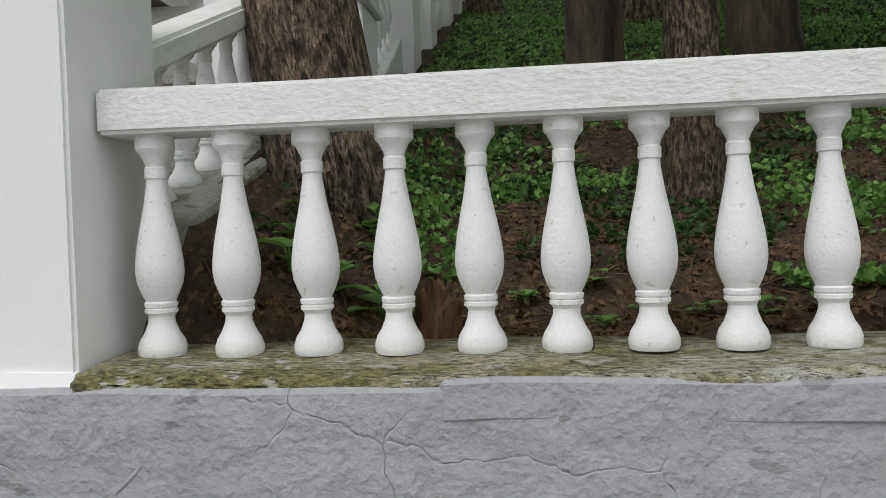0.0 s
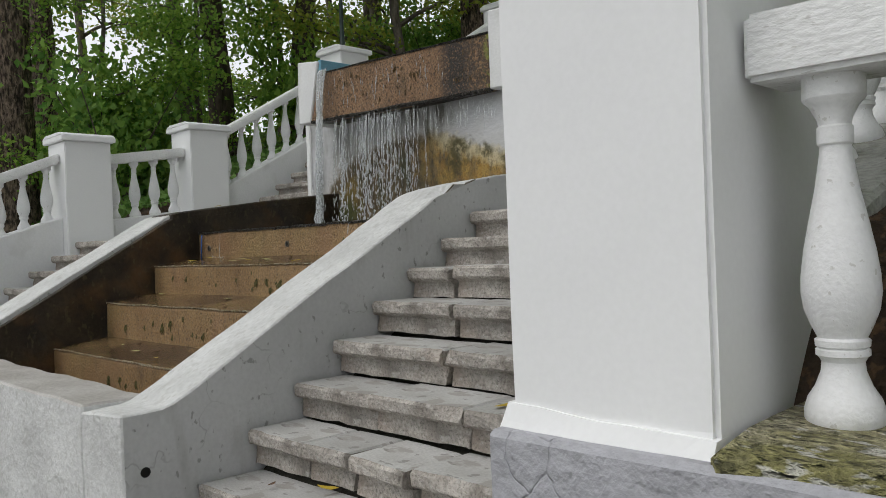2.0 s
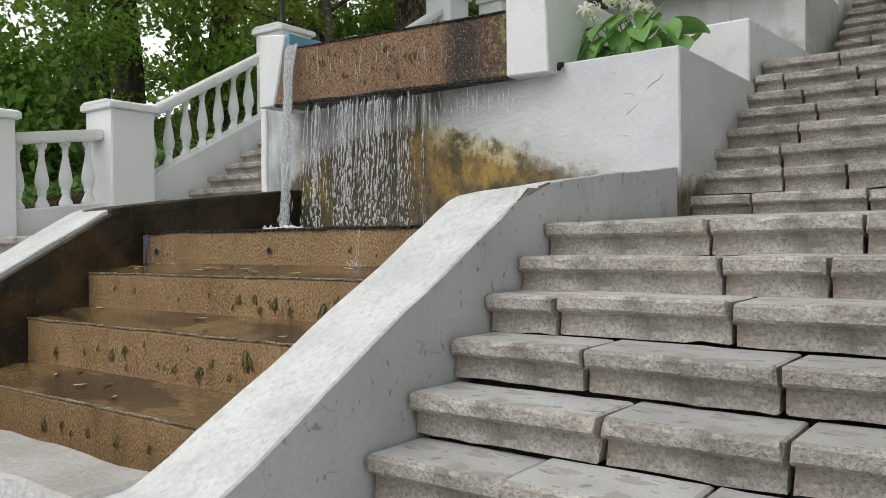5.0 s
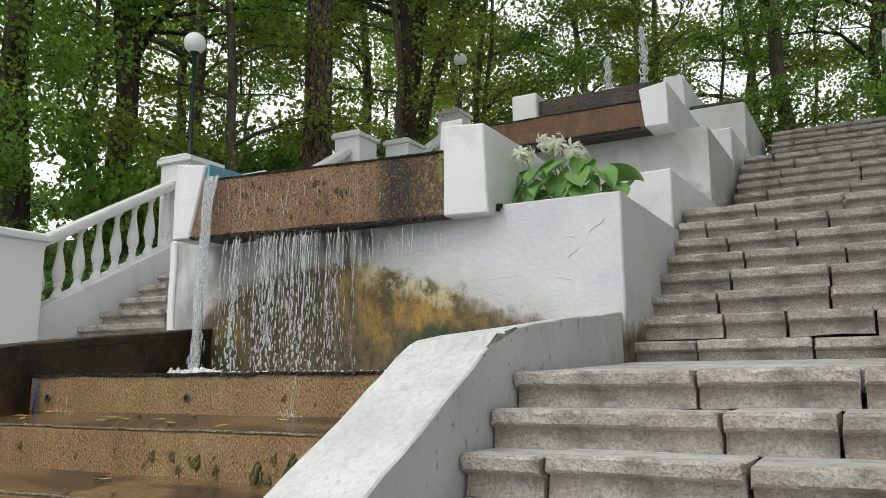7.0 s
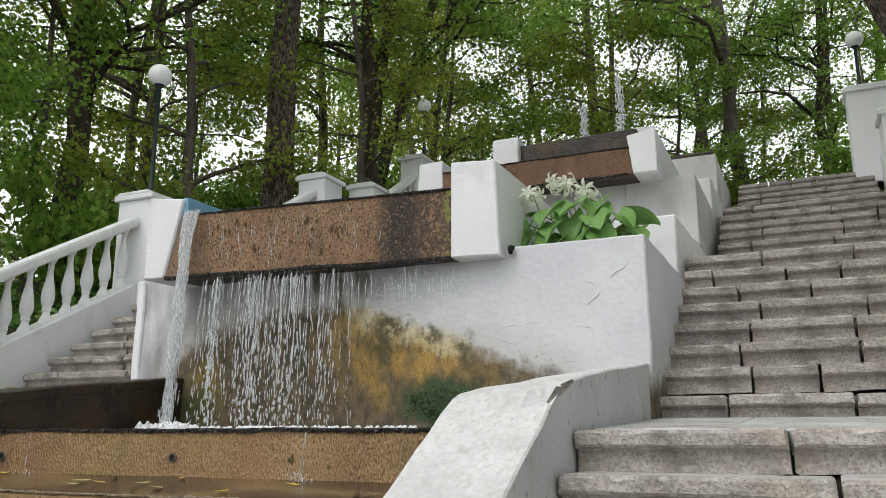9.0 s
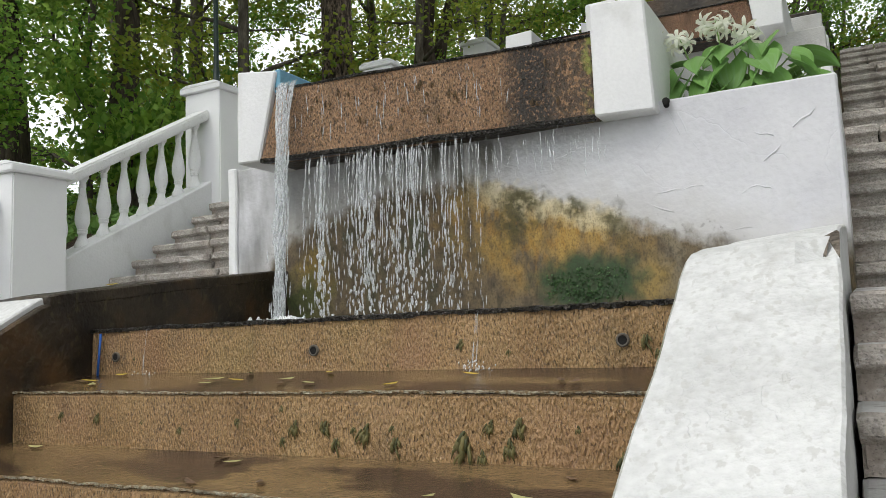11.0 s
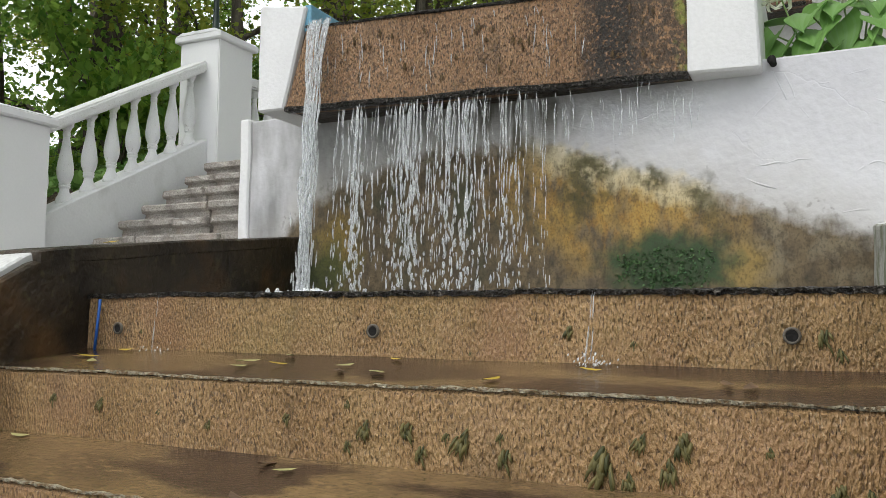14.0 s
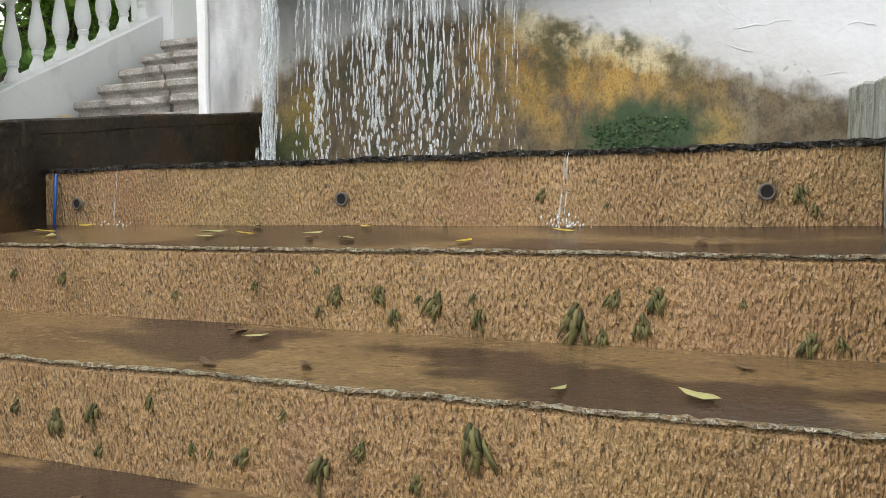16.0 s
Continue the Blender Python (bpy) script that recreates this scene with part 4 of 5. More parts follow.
bwall = tagged(new("wall_back"), "white plaster wall behind waterfall, stained ochre, brown and green", "wall", kind="structure")
part("wall_body", roughen(box(-8.75, -4.262, 6.54, 6.70, 1.3, 3.07, 0.012), 0.2, 0.008, 5, 2), STAIN, bwall)
part("wall_return", roughen(box(-4.30, -4.254, 6.538, 8.40, 1.3, 3.071, 0.012), 0.2, 0.008, 5, 2), STAIN, bwall)
part("pilaster", roughen(box(-8.77, -8.68, 6.515, 6.60, 2.1, 3.085, 0.012), 0.2, 0.006, 4, 2), WHITE, bwall)
STROKES = (((-5.50, 2.57), (-5.34, 2.71), (-5.15, 2.92)), ((-5.30, 2.49), (-5.14, 2.50), (-4.98, 2.515)), ((-5.15, 3.0), (-5.09, 2.81), (-5.01, 2.69)), ((-5.20, 2.99), (-5.13, 2.80)), ((-5.05, 2.89), (-4.89, 2.91), (-4.71, 2.97)),
           ((-4.91, 2.78), (-4.83, 2.87)), ((-4.67, 2.61), (-4.58, 2.69)), ((-4.50, 2.79), (-4.38, 2.88)), ((-4.77, 2.46), (-4.70, 2.47), (-4.64, 2.44)), ((-4.95, 2.22), (-4.76, 2.225)), ((-4.72, 2.79), (-4.61, 2.75)), ((-4.85, 2.40), (-4.78, 2.46)), ((-5.35, 2.42), (-5.20, 2.36)))
for stroke in STROKES:   # trowel ridges on the plaster
    pts = [(x + 0.006 * math.sin(z * 60), 6.543, z + 0.006 * math.sin(x * 70)) for a, b in zip(stroke, stroke[1:]) for q in (0, 0.33, 0.67) for x, z in ((a[0] + (b[0] - a[0]) * q, a[1] + (b[1] - a[1]) * q),)] + [(stroke[-1][0], 6.543, stroke[-1][1])]
    v, f = tube(pts, [0.003] + [0.0055 + 0.002 * math.sin(i * 2.3) for i in range(len(pts) - 2)] + [0.002], 6)
    part_data("trowel_ridge", mesh_of("trowel_ridge", v, f, STAIN, True), bwall)
planter("planter", -5.23, -4.263, 6.66, 8.40, 1.7, 3.066, "white plaster planter box holding flowering hosta", ROUGHW)
low = tagged(new("low_wall_2"), "low white plaster wall beside stairs", "wall", kind="structure")
part("wall_body", roughen(box(-4.86, -4.30, 8.39, 10.80, 2.6, 0, 0.015, 1, (3.67, 3.78)), 0.2, 0.008, 4, 3), WHITE, low)
wall2 = tagged(new("wall_back_2"), "white plaster wall behind upper trough", "wall", kind="structure")
part("wall_body", roughen(box(-8.75, -5.20, 10.79, 11.09, 3.0, 4.77, 0.012), 0.25, 0.008, 4, 5), UPPERW, wall2)
planter("planter", -5.20, -4.36, 10.79, 12.64, 3.3, 4.77, "white plaster planter box on upper terrace", UPPERW)
low = tagged(new("low_wall_3"), "low white plaster wall beside upper stairs", "wall", kind="structure")
part("wall_body", roughen(box(-4.90, -4.36, 12.64, 15.05, 4.2, 0, 0.015, 1, (5.27, 5.36)), 0.2, 0.008, 4, 3), WHITE, low)
wall3 = tagged(new("wall_back_3"), "white plaster wall of top fountain basin", "wall", kind="structure")
part("wall_body", roughen(box(-8.75, -4.46, 15.0, 15.3, 4.6, 6.40, 0.012), 0.25, 0.008, 4, 5), UPPERW, wall3)
part("wall_side", roughen(box(-4.75, -4.46, 15.3, 17.6, 4.6, 6.40, 0.012), 0.25, 0.008, 4, 6), UPPERW, wall3)
part("basin_rim", box(-5.4, -4.52, 15.1, 16.8, 6.38, 6.50, 0.02), DARKWET, wall3, "dark wet rim")


def trough(x0, x1, y, back, zb, zlip, zl, zr, flip, label, skew=0.0):
    """A water trough on the wall: white end blocks, brown pebbledash front."""
    t = thing("water_trough", ((x0 + x1) / 2, y, zb), label, "trough", "cascade troughs")
    m = Matrix.Translation(-t.location)
    def add(name, bm, mat, lab="", **k):
        for v in bm.verts:
            if v.co.y < y + 0.5:
                v.co.y += skew * (v.co.x - x0) / (x1 - x0)
        bm.transform(m)
        return part(name, bm, mat, t, lab, **k)
    a, b = (0.34, 0.37)
    foot = 0.28 if flip else 0.19
    lp = [(x0, zb), (x0 + foot, zb), (x0 + a, zlip + 0.14), (x0, zl)]
    rp = [(x1 - b, zb), (x1, zb - 0.0), (x1 - 0.03, zr), (x1 - b, zr + 0.01)]
    if flip:
        lp, rp = [(x0 + x1 - px, pz) for px, pz in rp][::-1], [(x0 + x1 - px, pz) for px, pz in lp][::-1]
    add("end_block", roughen(prism(lp, y, back, "y", 0.012), 0.3, 0.006, 3, x0), WHITE, "white end block")
    add("end_block", roughen(prism(rp, y, back, "y", 0.012), 0.3, 0.006, 3, x1), WHITE, "white end block")
    fl = [(x0 + foot, zb + 0.005), (x1 - b, zb + 0.005), (x1 - b, zlip), (x0 + a, zlip)]
    if flip:
        fl = [(x0 + x1 - px, pz) for px, pz in fl][::-1]
    bm = prism([(x, z) for x, z in fl], y + 0.012, y + 0.16, "y", 0.012)
    add("front_panel", roughen(bm, 0.1, 0.010, 5, 9), PANEL if skew else PANEL2, "wet brown pebbledash front panel")
    ex0, ex1 = fl[3][0], fl[2][0]
    add("lip", roughen(box(ex0, ex1, y + 0.0, y + 0.05, zlip - 0.010, zlip + 0.008, 0.004), 0.04, 0.008, 8, 1), RIM, "black wet lip")
    add("drip_edge", roughen(box(fl[0][0], fl[1][0], y + 0.004, y + 0.06, zb - 0.012, zb + 0.022, 0.006), 0.05, 0.010, 7, 3), RIM, "black algae along bottom edge")
    add("floor", box(x0 + 0.1, x1 - 0.1, y + 0.15, back, zb + 0.01, zb + 0.12, 0), DARKWET)
    bm = box(ex0 - 0.1, ex1 + 0.1, y + 0.05, back - 0.05, zlip - 0.2, zlip - 0.03, 0)
    add("water", bm, POOL)
    if flip:
        return t
    bm = box(x0 + a - 0.03, x0 + a + 0.02, y + 0.03, back - 0.3, zlip - 0.02, zlip + 0.155, 0.005)
    add("painted_inside", bm, BLUE, "light blue painted inside face")
    return t


trough(-8.27, -5.25, 6.08, 10.78, 2.985, 3.515, 3.69, 3.71, False, "projecting white trough with brown pebbledash front, water spilling over", 0.33)
trough(-7.86, -4.73, 10.35, 14.98, 4.735, 5.08, 5.27, 5.24, True, "upper white trough with brown pebbledash front")
up = tagged(new("upper_basin_wall"), "dark wet basin wall with white end block behind upper trough", "wall", kind="structure")
part("wet_wall", roughen(box(-6.62, -5.05, 10.95, 11.15, 4.6, 5.52, 0.012), 0.2, 0.01, 4), DARKWET, up)
part("end_block", box(-6.97, -6.60, 10.85, 11.4, 4.6, 5.62, 0.02), WHITE, up)
trough(-8.27, -5.42, 14.95, 18.0, 6.35, 6.80, 7.05, 7.06, False, "top white trough with dark pebbledash front")

# ---- stair balustrades and piers ----
for mirror in (False, True):
    def mx(a, b):
        return (-13.02 - b, -13.02 - a) if mirror else (a, b)
    x0, x1 = mx(-11.68, -11.1)
    xc = (x0 + x1) / 2
    tall = "square white painted pier with moulded cap beside stairs"
    pier(x0, x1, 4.52, 5.10, 1.2, 3.16, tall)
    pier(x0, x1, 6.22, 6.80, 1.6, 3.43, tall)
    pier(x0, x1, 8.93, 9.52, 3.0, 4.92, tall)
    pier(x0, x1, 13.1, 13.7, 4.5, 6.42, tall)
    pier(x0, x1, 10.6, 11.2, 3.2, 5.05, tall)
    pier(x0, x1, 14.9, 15.5, 4.9, 6.75, tall)
    pier(x0 - (0.3 if mirror else 0), x1, 17.2, 17.8, 6.2, 8.1, tall)
    b = "white balustrade with turned balusters climbing beside stairs"
    balustrade(xc, 2.86, 4.52, 1.56, 2.10, 2.23, 2.91, 6, b, base=1.5, out=0.1 if mirror else 0.0, plinth=PLINTHG if mirror else None)
    balustrade(xc, 5.10, 6.22, 2.06, 2.20, 2.92, 3.08, 4, "short level white balustrade with turned balusters on landing", base=1.5)
    balustrade(xc, 6.80, 8.93, 2.52, 3.66, 3.36, 4.57, 8, b, base=1.6)
    balustrade(xc, 9.52, 10.6, 3.70, 3.78, 4.56, 4.66, 4, b, base=1.6)
    balustrade(xc, 11.2, 13.1, 4.1, 5.2, 4.95, 6.1, 7, b, base=1.8)
    balustrade(xc, 13.7, 14.9, 5.25, 5.33, 6.1, 6.2, 4, b, base=1.8)
    balustrade(xc, 15.5, 17.2, 5.65, 6.7, 6.5, 7.6, 7, b, base=1.8)


# ---- trees ----
def leaf_cloud(centres, per, spread, size, rng, droop=0.3, flat=0.7):
    """Verts and faces of folded leaves scattered round the centres."""
    c = np.repeat(np.asarray(centres, float), per, axis=0)
    k = len(c)
    c = c + rng.normal(0, 1, (k, 3)) * np.array([spread, spread, spread * flat])
    nrm = rng.normal(0, 1, (k, 3)) + np.array([0, 0, 0.7])
    nrm /= np.linalg.norm(nrm, axis=1)[:, None]
    d = rng.normal(0, 1, (k, 3)) + np.array([0, 0, -droop])
    d -= nrm * (d * nrm).sum(1)[:, None]
    d /= np.linalg.norm(d, axis=1)[:, None]
    s = np.cross(nrm, d)
    L = size * rng.uniform(0.65, 1.3, k)[:, None]
    tip, base = c + d * L * 0.55, c - d * L * 0.5
    a, b = c + s * L * 0.42 + nrm * L * 0.10 - d * L * 0.08, c - s * L * 0.42 + nrm * L * 0.10 - d * L * 0.08
    verts = np.stack([base, a, tip, b], 1).reshape(-1, 3)
    i = np.arange(k)[:, None] * 4
    faces = np.concatenate([i + np.array([[0, 1, 2]]), i + np.array([[0, 2, 3]])], 0)
    return verts, faces


def quick_mesh(name, verts, faces, mat):
    me = bpy.data.meshes.new(name)
    me.from_pydata(verts.tolist(), [], faces.tolist())
    me.materials.append(mat)
    return me


def tree(seed, height, girth, first, spread, leaves, size, bark, leaf, lean=(0, 0), limbs=14, fork=False):
    """A tapered trunk with limbs and a loose crown of small leaves; stands at the origin."""
    rng = np.random.default_rng(seed)
    r = random.Random(seed)
    verts, faces, sites = [], [], []
    def add(points, radii, sides):
        v, f = tube(points, radii, sides)
        base = len(verts)
        verts.extend(v)
        faces.extend([tuple(q + base for q in t) for t in f])
    def stem(x, y, h, g, lx, ly):
        k = 9
        wob = [(r.uniform(-1, 1) * 0.06 * h / 8, r.uniform(-1, 1) * 0.06 * h / 8) for _ in range(k + 1)]
        pts = [(x + lx * (i / k) ** 1.2 * h + wob[i][0] * (i > 1), y + ly * (i / k) ** 1.2 * h + wob[i][1] * (i > 1), -0.3 + (h + 0.3) * i / k) for i in range(k + 1)]
        rad = [g * (1.45 if i == 0 else 1.0) * (1 - 0.82 * i / k) ** 0.8 for i in range(k + 1)]
        pts.insert(1, tuple(np.array(pts[0]) * 0.85 + np.array(pts[1]) * 0.15 + np.array([0, 0, 0.25])))
        rad.insert(1, g * 1.08)
        add(pts, rad, 14)
        return pts, rad
    stems = [stem(0, 0, height, girth, *lean)]
    if fork:
        stems.append(stem(girth * 1.2, 0, height * 0.92, girth * 0.8, lean[0] + 0.10, lean[1] + 0.03))
    for pts, rad in stems:
        for i in range(limbs):
            s = first + (1 - first) * (i + r.random()) / limbs
            q = s * (len(pts) - 1)
            a, b = int(q), min(int(q) + 1, len(pts) - 1)
            p = Vector(pts[a]).lerp(Vector(pts[b]), q - a)
            ang, ln = r.uniform(0, 2 * math.pi), spread * r.uniform(0.55, 1.1) * (1.15 - 0.6 * s)
            g = max(0.02, min(rad[a] * 0.5, 0.09))
            limb = [p]
            for j in range(1, 6):
                u = j / 5
                limb.append(p + Vector((math.cos(ang + 0.3 * math.sin(j + i)) * ln * u, math.sin(ang + 0.3 * math.sin(j + i)) * ln * u, ln * (0.55 * u - 0.25 * u * u) + r.uniform(-0.1, 0.1))))
            add(limb, [g * (1 - 0.8 * j / 5) for j in range(6)], 6)
            for j in range(2, 6):
                for _ in range(2):
                    t2 = ang + r.uniform(-1.3, 1.3)
                    l2 = ln * r.uniform(0.25, 0.5)
                    e = limb[j] + Vector((math.cos(t2) * l2, math.sin(t2) * l2, r.uniform(-0.25, 0.4) * l2))
                    mid = limb[j].lerp(e, 0.5) + Vector((0, 0, 0.08 * l2))
                    add([limb[j], mid, e], [g * 0.35, g * 0.22, 0.006], 4)
                    sites += [tuple(limb[j].lerp(e, 0.35)), tuple(mid), tuple(limb[j].lerp(e, 0.8)), tuple(e)]
    t = thing("tree", (0, 0, 0), "tall broadleaf tree with dark bark and loose green crown", "tree", "park trees")
    me = mesh_of("trunk", verts, faces, bark, True)
    part_data("trunk", me, t)
    per = max(1, int(0.72 * leaves / len(sites)))
    v, f = leaf_cloud(sites, per, 0.30, size, rng)
    part_data("crown", quick_mesh("crown", v, f, leaf), t)
    return t


KINDS = [
    (tree(1, 17, 0.27, 0.48, 4.6, 15000, 0.115, BARK, LEAF), "tall maple with brown bark and green crown"),
    (tree(2, 16, 0.24, 0.42, 4.4, 15000, 0.112, BARK2, LEAF3, (0.04, 0.02)), "tall dark-barked tree with deep green crown"),
    (tree(3, 14, 0.20, 0.36, 4.2, 15000, 0.112, BARK2, LEAF, (0.16, 0.03), 15, True), "forked dark tree with spreading green crown"),
    (tree(4, 11, 0.13, 0.12, 3.0, 14500, 0.11, BARK3, LEAF2, (-0.08, 0.03)), "slender tree with yellow-green leaves"),
    (tree(5, 8, 0.08, 0.08, 2.6, 12500, 0.10, BARK3, LEAF, (0.05, -0.05)), "young understorey tree with bright green leaves"),
    (tree(6, 15, 0.20, 0.35, 4.6, 15500, 0.118, BARK3, LEAF, (-0.05, 0.02), 16), "grey-barked tree with airy green crown"),
]
spare = {}
def plant(kind, x, y, turn=0.0, size=1.0, z=None, tilt=(0, 0)):
    ob, label = KINDS[kind]
    m = pose(x, y, (terrain(x, y) if z is None else z) - 0.05, tilt[0], tilt[1], turn)
    if kind not in spare:
        spare[kind] = True
        ob.matrix_basis = m @ Matrix.Scale(size, 4)
        return tagged(ob, label)
    c = copy_thing(ob, m)
    c.scale = (size, size, size)
    return tagged(c, label)


# beside and behind the stairs, west side
for k, x, y, turn, s in ((0, -13.1, 14.4, 0, 1.25), (2, -14.6, 20.0, 20, 1.25), (1, -13.3, 18.8, 190, 0.9), (5, -17.4, 23.0, 40, 1.0),
                         (1, -15.9, 9.5, 180, 1.15), (5, -16.4, 8.95, 60, 0.95), (4, -16.6, 11.4, 10, 1.1), (2, -15.6, 11.2, 120, 1.15), (3, -14.2, 13.2, 60, 0.95), (0, -15.6, 5.3, 90, 1.35), (1, -16.0, 4.0, 250, 0.95),
                         (0, -20.5, 7.5, 170, 1.1), (4, -15.0, 6.4, 100, 0.75), 
                         (5, -18.5, 16.0, 330, 1.0),
                         (4, -20.5, 20.0, 150, 1.0), (4, -14.8, 8.3, 30, 0.8), (3, -21.0, 17.5, 220, 1.3), (3, -27.0, 21.0, 15, 1.4), (3, -29.0, 12.0, 95, 1.4), (3, -17.0, 29.0, 15, 1.3),
                         (3, -25.0, 5.5, 45, 1.2), (4, -22.0, 4.6, 10, 1.0), (3, -12.6, 17.2, 10, 0.85), (3, -14.2, 24.0, 200, 1.1), (4, -12.9, 22.0, 80, 1.2)):
    plant(k, x, y, turn, s)
# behind the head of the stairs
for k, x, y, turn, s in ((5, -4.5, 24.6, 0, 1.15), (2, -2.4, 28.0, 60, 1.0), (3, -8.3, 25.0, 130, 1.0), (3, -5.6, 28.5, 20, 1.1), (0, -10.0, 30.0, 240, 1.0), (4, -6.4, 24.0, 70, 0.9),
                         (4, -4.4, 31.0, 20, 1.2), (5, -0.5, 31.0, 190, 1.0), (1, 2.5, 29.0, 20, 1.0), (4, -1.2, 25.5, 130, 0.85), (2, -7.5, 35.0, 0, 1.2), (4, 1.5, 24.0, 40, 1.0), (3, -12.2, 31.0, 15, 1.4), (4, -14.5, 34.0, 60, 1.7), (3, -19.5, 36.0, 99, 1.6), (4, -24.0, 33.0, 60, 1.7)):
    plant(k, x, y, turn, s)
# east hillside behind the front balustrade
plant(0, -1.10, 4.15, 155, 1.12, None, (0, 10))
plant(0, -0.75, 14.0, 0, 1.0, None, (0, -19))
plant(2, 0.52, 7.1, 250, 1.1, None, (0, 0))
plant(0, 0.86, 4.75, 40, 0.62)
# the last six are added out of view to cut skylight from the east
for k, x, y, turn, s in ((1, 4.5, 9.5, 60, 1.0), (5, 3.0, 14.0, 130, 1.0), (4, 6.0, 16.0, 0, 1.0), (0, 8.0, 12.0, 10, 1.0), (2, 7.5, 6.5, 20, 1.0), (1, 2.0, 20.0, 45, 1.0), (4, 4.0, 21.5, 80, 1.1), (1, 2.3, 8.6, 60, 1.4), (0, 1.6, 12.0, 200, 1.4), (0, 3.2, 5.2, 20, 1.35), (0, 1.3, 16.0, 70, 1.3), (2, 7.0, 3.6, 10, 1.3), (2, 10.5, 5.0, 130, 1.4), (4, 6.0, 3.8, 60, 1.2), (2, 9.0, 9.0, 200, 1.4), (4, 8.5, 4.2, 0, 1.5), (3, 12.0, 3.5, 80, 1.4)):
    plant(k, x, y, turn, s)


# low shrubs among the trunks
def shrub(seed, leaf):
    rng = np.random.default_rng(seed)
    r = random.Random(seed)
    sites, verts, faces = [], [], []
    for _ in range(16):
        a, l = r.uniform(0, 6.28), r.uniform(0.7, 1.9)
        e = Vector((math.cos(a) * l * 0.6, math.sin(a) * l * 0.6, l))
        v, f = tube([(0, 0, -0.1), tuple(e * 0.5 + Vector((0, 0, 0.1))), tuple(e)], [0.02, 0.013, 0.005], 5)
        base = len(verts)
        verts += v
        faces += [tuple(q + base for q in t) for t in f]
        sites += [tuple(e * s) for s in (0.45, 0.6, 0.75, 0.9, 1.0)]
    t = thing("shrub", (0, 0, 0), "leafy green undergrowth shrub on hillside", "shrub", "undergrowth shrubs")
    part_data("stem", mesh_of("stem", verts, faces, BARK3), t)
    v, f = leaf_cloud(sites, 26, 0.24, 0.13, rng)
    part_data("foliage", quick_mesh("foliage", v, f, leaf), t)
    return t


bushes = [shrub(21, LEAF), shrub(22, LEAF3)]
rb = random.Random(5)
spots = [(rb.uniform(-24, -12.6), rb.uniform(4, 24)) for _ in range(22)] + [(rb.uniform(-14, 4), rb.uniform(22.5, 32)) for _ in range(26)]
for i, (x, y) in enumerate(spots):
    m = pose(x, y, terrain(x, y), 0, 0, rb.uniform(0, 360))
    if i < 2:
        bushes[i].matrix_basis = m
    else:
        copy_thing(bushes[i % 2], m).scale = (1, 1, rb.uniform(0.8, 1.3))


# far woods to the west, closing the view between the trunks
rw = np.random.default_rng(71)
sites = []
while len(sites) < 1550:
    a, d = radians(rw.uniform(29, 96)), rw.uniform(27, 38)
    x, y, h = -3 - d * math.sin(a), 1 + d * math.cos(a), rw.random() ** 1.3
    top = 8.0 + 5.0 * max(0, min(1, (radians(48) - a) / 0.2)) + 3.5 * noise.noise(Vector((x * 0.18, y * 0.18, 2)))
    if noise.noise(Vector((x * 0.3, y * 0.3, h * 3))) > -0.22:
        sites.append((x, y, h * top))
while len(sites) < 4050:   # unseen ring of leaves added round the forecourt to block low skylight
    a, d = radians(rw.uniform(96, 300)), rw.uniform(24, 36)
    sites.append((-3 - d * math.sin(a), 1 + d * math.cos(a), 15 * rw.random() ** 1.1))
v, f = leaf_cloud(sites, 9, 0.75, 0.34, rw)
tagged(new("far_woods", quick_mesh("far_woods", v, f, LEAF3)), "dense distant green woodland behind park trees, plus unseen ring blocking low skylight", "woods", kind="stuff")


# ---- ground cover and litter on the east slope ----
def cover(name, label, mat, count, xr, yr, size, lift, seed, gate, upright=0.5):
    rng = np.random.default_rng(seed)
    pts = []
    while len(pts) < count:
        x, y = rng.uniform(*xr), yr[0] + (yr[1] - yr[0]) * rng.random() ** 1.6
        if noise.noise(Vector((x * 1.1, y * 1.1, seed))) + 0.12 * (y - 5) > gate:
            pts.append((x, y, terrain(x, y) + lift * rng.random()))
    v, f = leaf_cloud(pts, 3, size * 0.5, size, rng, 0.1, 0.35)
    tagged(new(name, quick_mesh(name, v, f, mat)), label, "plants", kind="stuff")


cover("ground_cover", "bright green low herbs covering soil slope", HERB, 19000, (-1.2, 8), (3.3, 16), 0.048, 0.10, 31, 0.06)
cover("ground_ivy", "dark low ivy spreading over hillside", IVY, 15000, (-1.2, 9), (3.2, 17), 0.045, 0.07, 32, -0.05)
cover("leaf_litter", "dry brown twigs and fallen leaves on soil", CHIP, 10000, (-1.2, 7), (2.75, 11), 0.034, 0.012, 33, -3.0)
cover("west_herbs", "green herbs under trees", HERB, 5000, (-20, -11.9), (3.0, 18), 0.12, 0.15, 34, -0.2)


